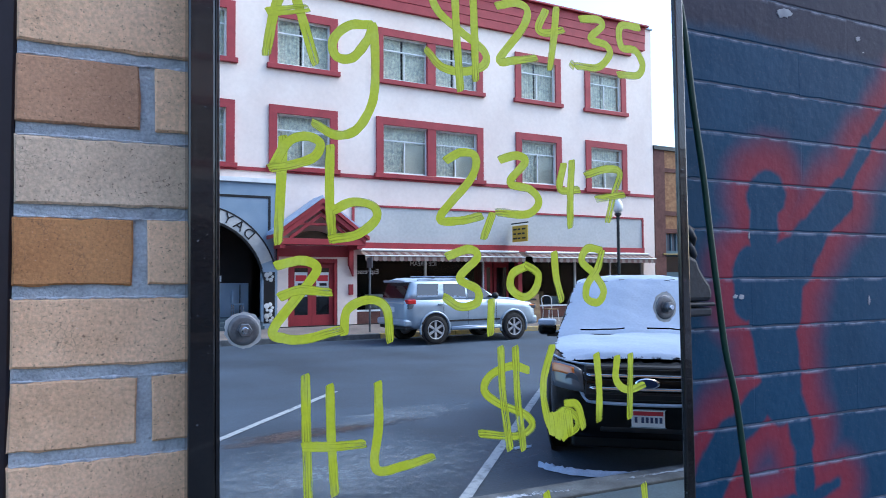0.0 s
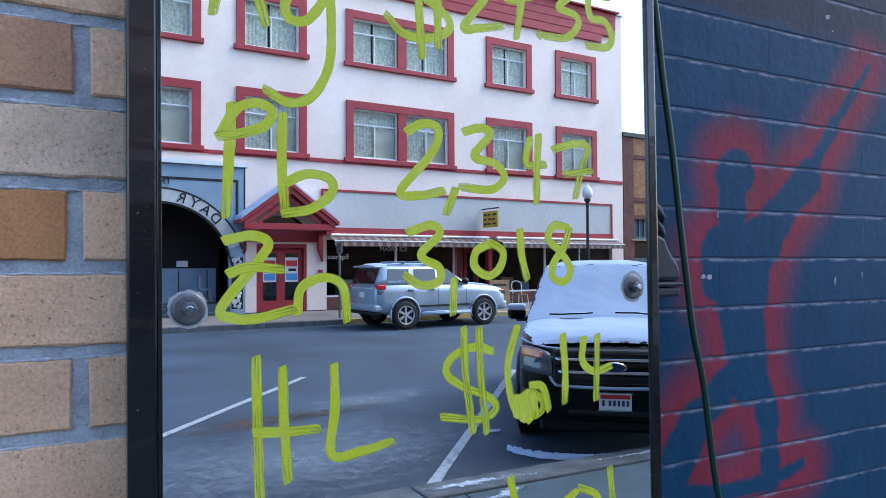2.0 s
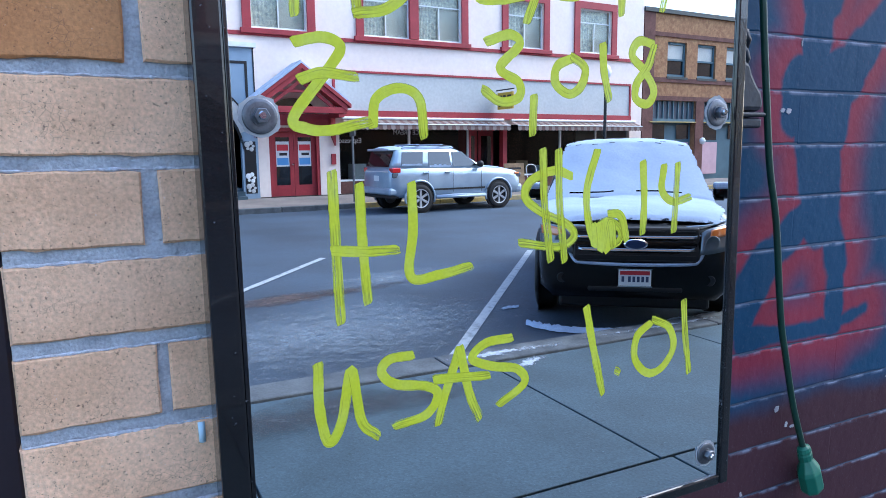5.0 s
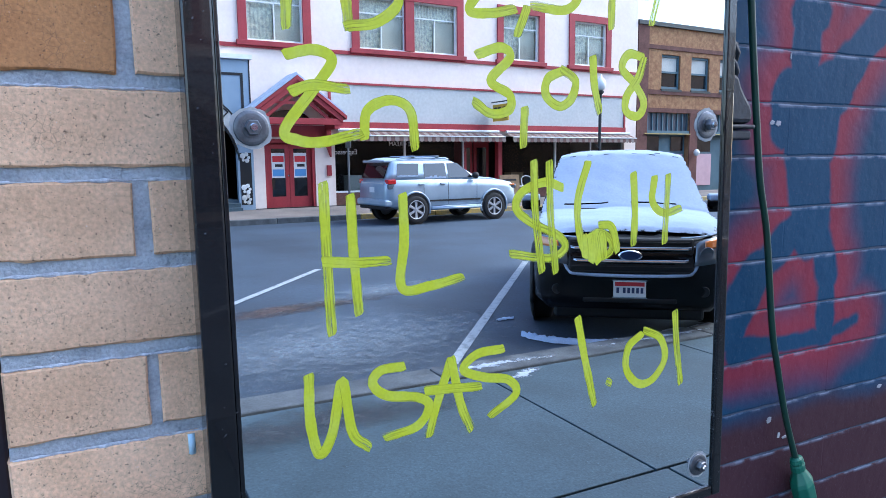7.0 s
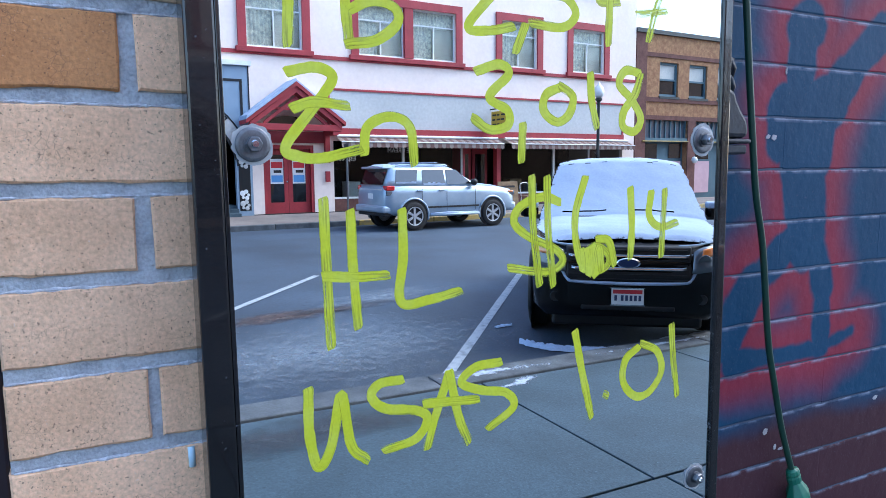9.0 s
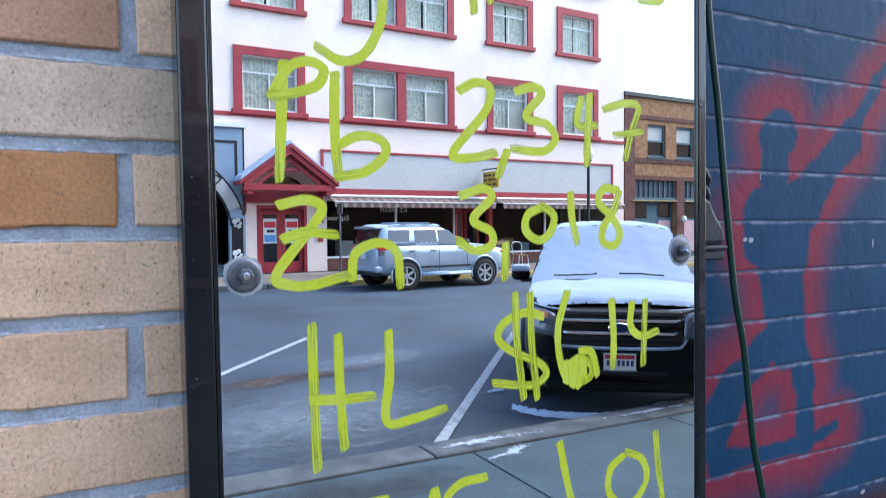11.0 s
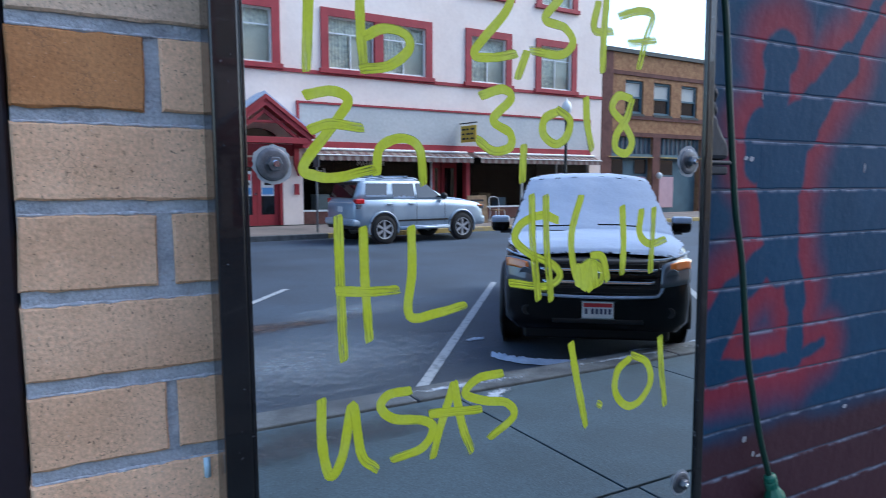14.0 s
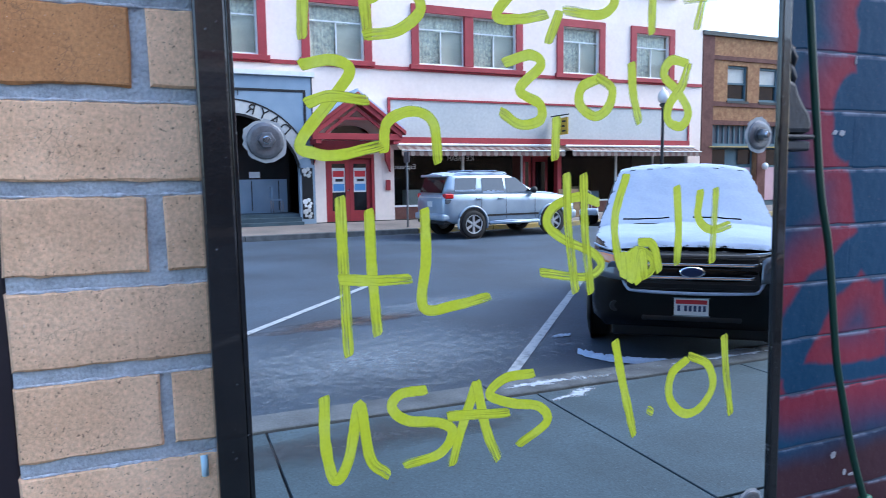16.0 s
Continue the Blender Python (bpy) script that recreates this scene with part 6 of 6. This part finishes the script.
    floor_haze = math_node("MULTIPLY", soft(bar(1.02, 1.345, 1.45, 1.372, 0.006), 0.0, 0.036), 0.75)
    red = mix(wob.outputs[0], (0.20, 0.019, 0.034), (0.31, 0.036, 0.056))
    col = mix(math_node("MAXIMUM", haze, floor_haze), col, red)
    col = mix(soft(body, -0.004, 0.008), col, deep)
    # chips where pale old plaster shows
    chips = n.new("ShaderNodeTexNoise")
    chips.inputs["Scale"].default_value, chips.inputs["Detail"].default_value = 22, 3
    l.new(pos, chips.inputs["Vector"])
    cs = n.new("ShaderNodeMapRange")
    cs.inputs["From Min"].default_value, cs.inputs["From Max"].default_value = 0.775, 0.785
    l.new(chips.outputs[0], cs.inputs["Value"])
    col = mix(cs.outputs[0], col, (0.42, 0.42, 0.42))
    # light painted grey on each course's rough upper edge, and a thin overall bloom
    tco = n.new("ShaderNodeTexCoord")
    loc = n.new("ShaderNodeSeparateXYZ")
    l.new(tco.outputs["Object"], loc.inputs[0])
    ledge_light = n.new("ShaderNodeMapRange")
    ledge_light.inputs["From Min"].default_value, ledge_light.inputs["From Max"].default_value = 0.0850, 0.0905
    l.new(loc.outputs["Z"], ledge_light.inputs["Value"])
    broken = n.new("ShaderNodeTexNoise")
    broken.inputs["Scale"].default_value, broken.inputs["Detail"].default_value = 34, 6
    l.new(pos, broken.inputs["Vector"])
    gaps = n.new("ShaderNodeMapRange")
    gaps.inputs["From Min"].default_value, gaps.inputs["From Max"].default_value = 0.42, 0.62
    l.new(broken.outputs[0], gaps.inputs["Value"])
    col = mix(math_node("MULTIPLY", math_node("MULTIPLY", ledge_light.outputs[0], gaps.outputs[0]), 0.75), col, (0.21, 0.24, 0.31))
    speck = n.new("ShaderNodeTexNoise")
    speck.inputs["Scale"].default_value, speck.inputs["Detail"].default_value = 190, 5
    l.new(pos, speck.inputs["Vector"])
    sp = n.new("ShaderNodeMapRange")
    sp.inputs["From Min"].default_value, sp.inputs["From Max"].default_value = 0.60, 0.80
    l.new(speck.outputs[0], sp.inputs["Value"])
    col = mix(math_node("MULTIPLY", sp.outputs[0], 0.30), col, (0.13, 0.13, 0.16))
    l.new(col, b.inputs["Base Color"])
    b.inputs["Roughness"].default_value = 0.6
    b.inputs["Specular IOR Level"].default_value = 0.14
    fine = n.new("ShaderNodeTexNoise")
    fine.inputs["Scale"].default_value, fine.inputs["Detail"].default_value = 48, 9
    l.new(pos, fine.inputs["Vector"])
    bp = n.new("ShaderNodeBump")
    bp.inputs["Strength"].default_value, bp.inputs["Distance"].default_value = 0.22, 0.004
    l.new(fine.outputs[0], bp.inputs["Height"])
    lump, bq = n.new("ShaderNodeTexNoise"), n.new("ShaderNodeBump")
    lump.inputs["Scale"].default_value, lump.inputs["Detail"].default_value, lump.inputs["Roughness"].default_value = 42, 7, 0.55
    bq.inputs["Strength"].default_value, bq.inputs["Distance"].default_value = 0.14, 0.008
    l.new(pos, lump.inputs["Vector"])
    l.new(lump.outputs[0], bq.inputs["Height"])
    l.new(bp.outputs[0], bq.inputs["Normal"])
    l.new(bq.outputs[0], b.inputs["Normal"])
    return m


M_WALLPAINT = wall_paint()
# pale core: the light that the joints catch is in its colour
part("core", box(0.62, 1.765, 0.0812, 0.5, -0.1, 3.6), mat("lit_joint", (0.085, 0.110, 0.155), 0.8, color2=(0.035, 0.048, 0.075), scale=6, amount=0.7), wall)


def brick_mesh(name, length, height, depth, material, rough=0.0012, seed=0, worn=0.0028, step=0.03):
    """A brick with worn, uneven edges; its front faces -y."""
    bm = bmesh.new()
    nx = max(3, int(length / step))
    xs = [0, 0.0025, *[length * k / nx for k in range(1, nx)], length - 0.0025, length]
    zs = [0, 0.0025, height * 0.5, height - 0.0025, height]
    grid = []
    for i, x in enumerate(xs):
        col = []
        for j, z in enumerate(zs):
            edge = (i in (0, len(xs) - 1) and worn > 0.002) or j in (0, len(zs) - 1)
            p = Vector((x * 37 + seed, z * 41, seed * 3.1))
            d = Vector((noise.noise(p * 1.3), 0.5 * noise.noise(p + Vector((9, 0, 0))), noise.noise(p * 1.7 * (1 + 0.03 / step - 1) + Vector((0, 5, 0))))) * rough * (1.0 if edge else 0.6)
            if worn < 0.002 and i in (0, len(xs) - 1):
                d = Vector((0, 0, d.z))
            col.append(bm.verts.new(Vector((x, worn if edge else 0.0, z)) + d))
        grid.append(col)
    for i in range(len(xs) - 1):
        for j in range(len(zs) - 1):
            bm.faces.new((grid[i][j], grid[i + 1][j], grid[i + 1][j + 1], grid[i][j + 1]))
    rim = [c[0] for c in grid] + grid[-1][1:] + [c[-1] for c in grid[-2::-1]] + grid[0][-2:0:-1]
    back = [bm.verts.new((v.co.x, depth, v.co.z)) for v in rim]
    for k in range(len(rim)):
        m = (k + 1) % len(rim)
        bm.faces.new((rim[k], rim[m], back[m], back[k]))
    finish(bm)
    me = bpy.data.meshes.new(name)
    bm.to_mesh(me)
    bm.free()
    me.materials.append(material)
    return me


def lay(me, x, y, z, parent, tilt=0.3):
    ob = new("brick", me)
    ob.parent, ob.matrix_basis = parent, pose(x, y, z, 0, random.uniform(-tilt, tilt), 0)
    return ob


# tan pier
_full = [brick_mesh("brick", 0.292, 0.0815, 0.06, m, 0.0030, seed=k, step=0.014) for k, m in enumerate((M_BRICK, M_BRICK, M_BRICK, M_BRICK, M_BRICK_PALE))]
_ends = {0: 0.058, 2: 0.055, 4: 0.048, 6: 0.054}
for _k in range(-15, 22):
    _z = 1.443 + 0.0977 * _k
    if _k % 2 == 0:
        _m = {4: M_BRICK_ORANGE, 6: M_BRICK_RED}.get(_k, M_BRICK)
        lay(brick_mesh("brick", _ends.get(_k, 0.055) + 0.081, 0.0815, 0.06, _m, 0.0030, seed=70 + _k, step=0.014), -0.081, 0.045, _z, wall)
        lay(_full[_k % 4], _ends.get(_k, 0.055) + (0.013 if _k == 0 else 0.0175), 0.045, _z, wall)
        lay(_full[(_k + 1) % 4], 0.376, 0.046, _z, wall)
    else:
        lay(_full[4] if _k == 5 else _full[0], -0.081, 0.045, _z, wall)
        lay(_full[(_k + 1) % 2], 0.226, 0.046, _z, wall)


def mortar_lip(z, seed):
    """Crumbs of mortar smeared over the upper edge of a course."""
    bm = bmesh.new()
    rings = []
    for i in range(56):
        x = -0.078 + 0.0036 * i
        r = 0.0006 + 0.0022 * max(0.0, 0.35 + noise.noise((x * 55, seed * 2.7, 1)) * 0.8 + 0.4 * noise.noise((x * 210, seed, 4)))
        c = Vector((x, 0.0475, z + 0.0012 * noise.noise((x * 70, seed, 9))))
        rings.append([bm.verts.new(c + Vector((0, -r * math.sin(t), r * 1.1 * math.cos(t)))) for t in (0.0, 0.8, 1.6, 2.4, 3.14)])
    for a, b in zip(rings, rings[1:]):
        for k in range(4):
            bm.faces.new((a[k], a[k + 1], b[k + 1], b[k]))
    return part("mortar_lip", bm, M_CRUMB, wall)


for _k in range(-4, 10):
    mortar_lip(1.443 + 0.0977 * _k + 0.0825, _k)
# painted wall
_blue = [brick_mesh("brick", 0.3102, 0.0922, 0.06, M_WALLPAINT, 0.0024, 20 + k, 0.0010) for k in range(5)]
for _k in range(-17, 21):
    _z = 1.647 + 0.0953 * _k
    _o = 0.0 if _k % 2 else 0.155
    for _j in range(4):
        _x = 0.855 + 0.31 * _j + _o - 0.31
        if _x + 0.3102 < 1.768:
            lay(_blue[(_k * 3 + _j) % 5], _x, 0.080, _z, wall, 0.1)
        else:
            _w = 1.765 - _x
            if _w > 0.03:
                lay(brick_mesh("brick", _w, 0.0922, 0.06, M_WALLPAINT, 0.0020, 40 + _k, 0.0010), _x, 0.080, _z, wall, 0.1)


def chip(x, z, w, h, seed):
    """A flake of missing paint that shows pale plaster."""
    bm = bmesh.new()
    ring = []
    for k in range(20):
        t = 2 * math.pi * k / 20
        q = 1 + 0.5 * noise.noise((math.cos(t) * 2.2, math.sin(t) * 2.2, seed))
        ring.append(bm.verts.new((x + w * q * math.cos(t) + 0.3 * w * math.sin(t), 0.0788, z + h * q * math.sin(t))))
    back = [bm.verts.new((v.co.x, 0.083, v.co.z)) for v in ring]
    bm.faces.new(ring)
    for k in range(20):
        bm.faces.new((ring[k], ring[(k + 1) % 20], back[(k + 1) % 20], back[k]))
    return part("paint_chip", bm, M_CHIP, wall)


M_CHIP = mat("bare_plaster", (0.42, 0.42, 0.43), 0.9, color2=(0.25, 0.25, 0.27), scale=60, amount=0.8)
for _n, (_x, _z, _w, _h) in enumerate(((1.279, 2.388, 0.022, 0.010), (1.118, 1.801, 0.006, 0.004), (1.135, 1.800, 0.006, 0.005), (1.522, 1.786, 0.003, 0.009), (1.499, 1.247, 0.007, 0.004), (1.180, 1.198, 0.004, 0.005), (1.200, 1.192, 0.008, 0.003),
                                       (1.749, 1.644, 0.008, 0.014), (1.744, 1.600, 0.005, 0.012), (1.513, 2.367, 0.007, 0.005), (1.150, 1.235, 0.006, 0.006), (1.62, 1.80, 0.002, 0.006), (1.16, 1.92, 0.002, 0.007))):
    chip(_x, _z, _w, _h, _n * 3.7)

# brick base of the bar in the alcove
M_BARBRICK = mat("warm_bar_brick", (0.30, 0.15, 0.07), 0.85, color2=(0.20, 0.10, 0.05), scale=10, amount=0.8, grain=120, bump=0.3, per_piece=0.25)
_bar = [brick_mesh("brick", 0.19, 0.058, 0.03, M_BARBRICK, 0.002, 60 + k) for k in range(3)]
for _k in range(15):
    for _j in range(12):
        lay(_bar[(_k + 2 * _j) % 3], 1.82 + 0.2 * _j + 0.1 * (_k % 2), 0.772, 0.02 + 0.066 * _k, alcove)
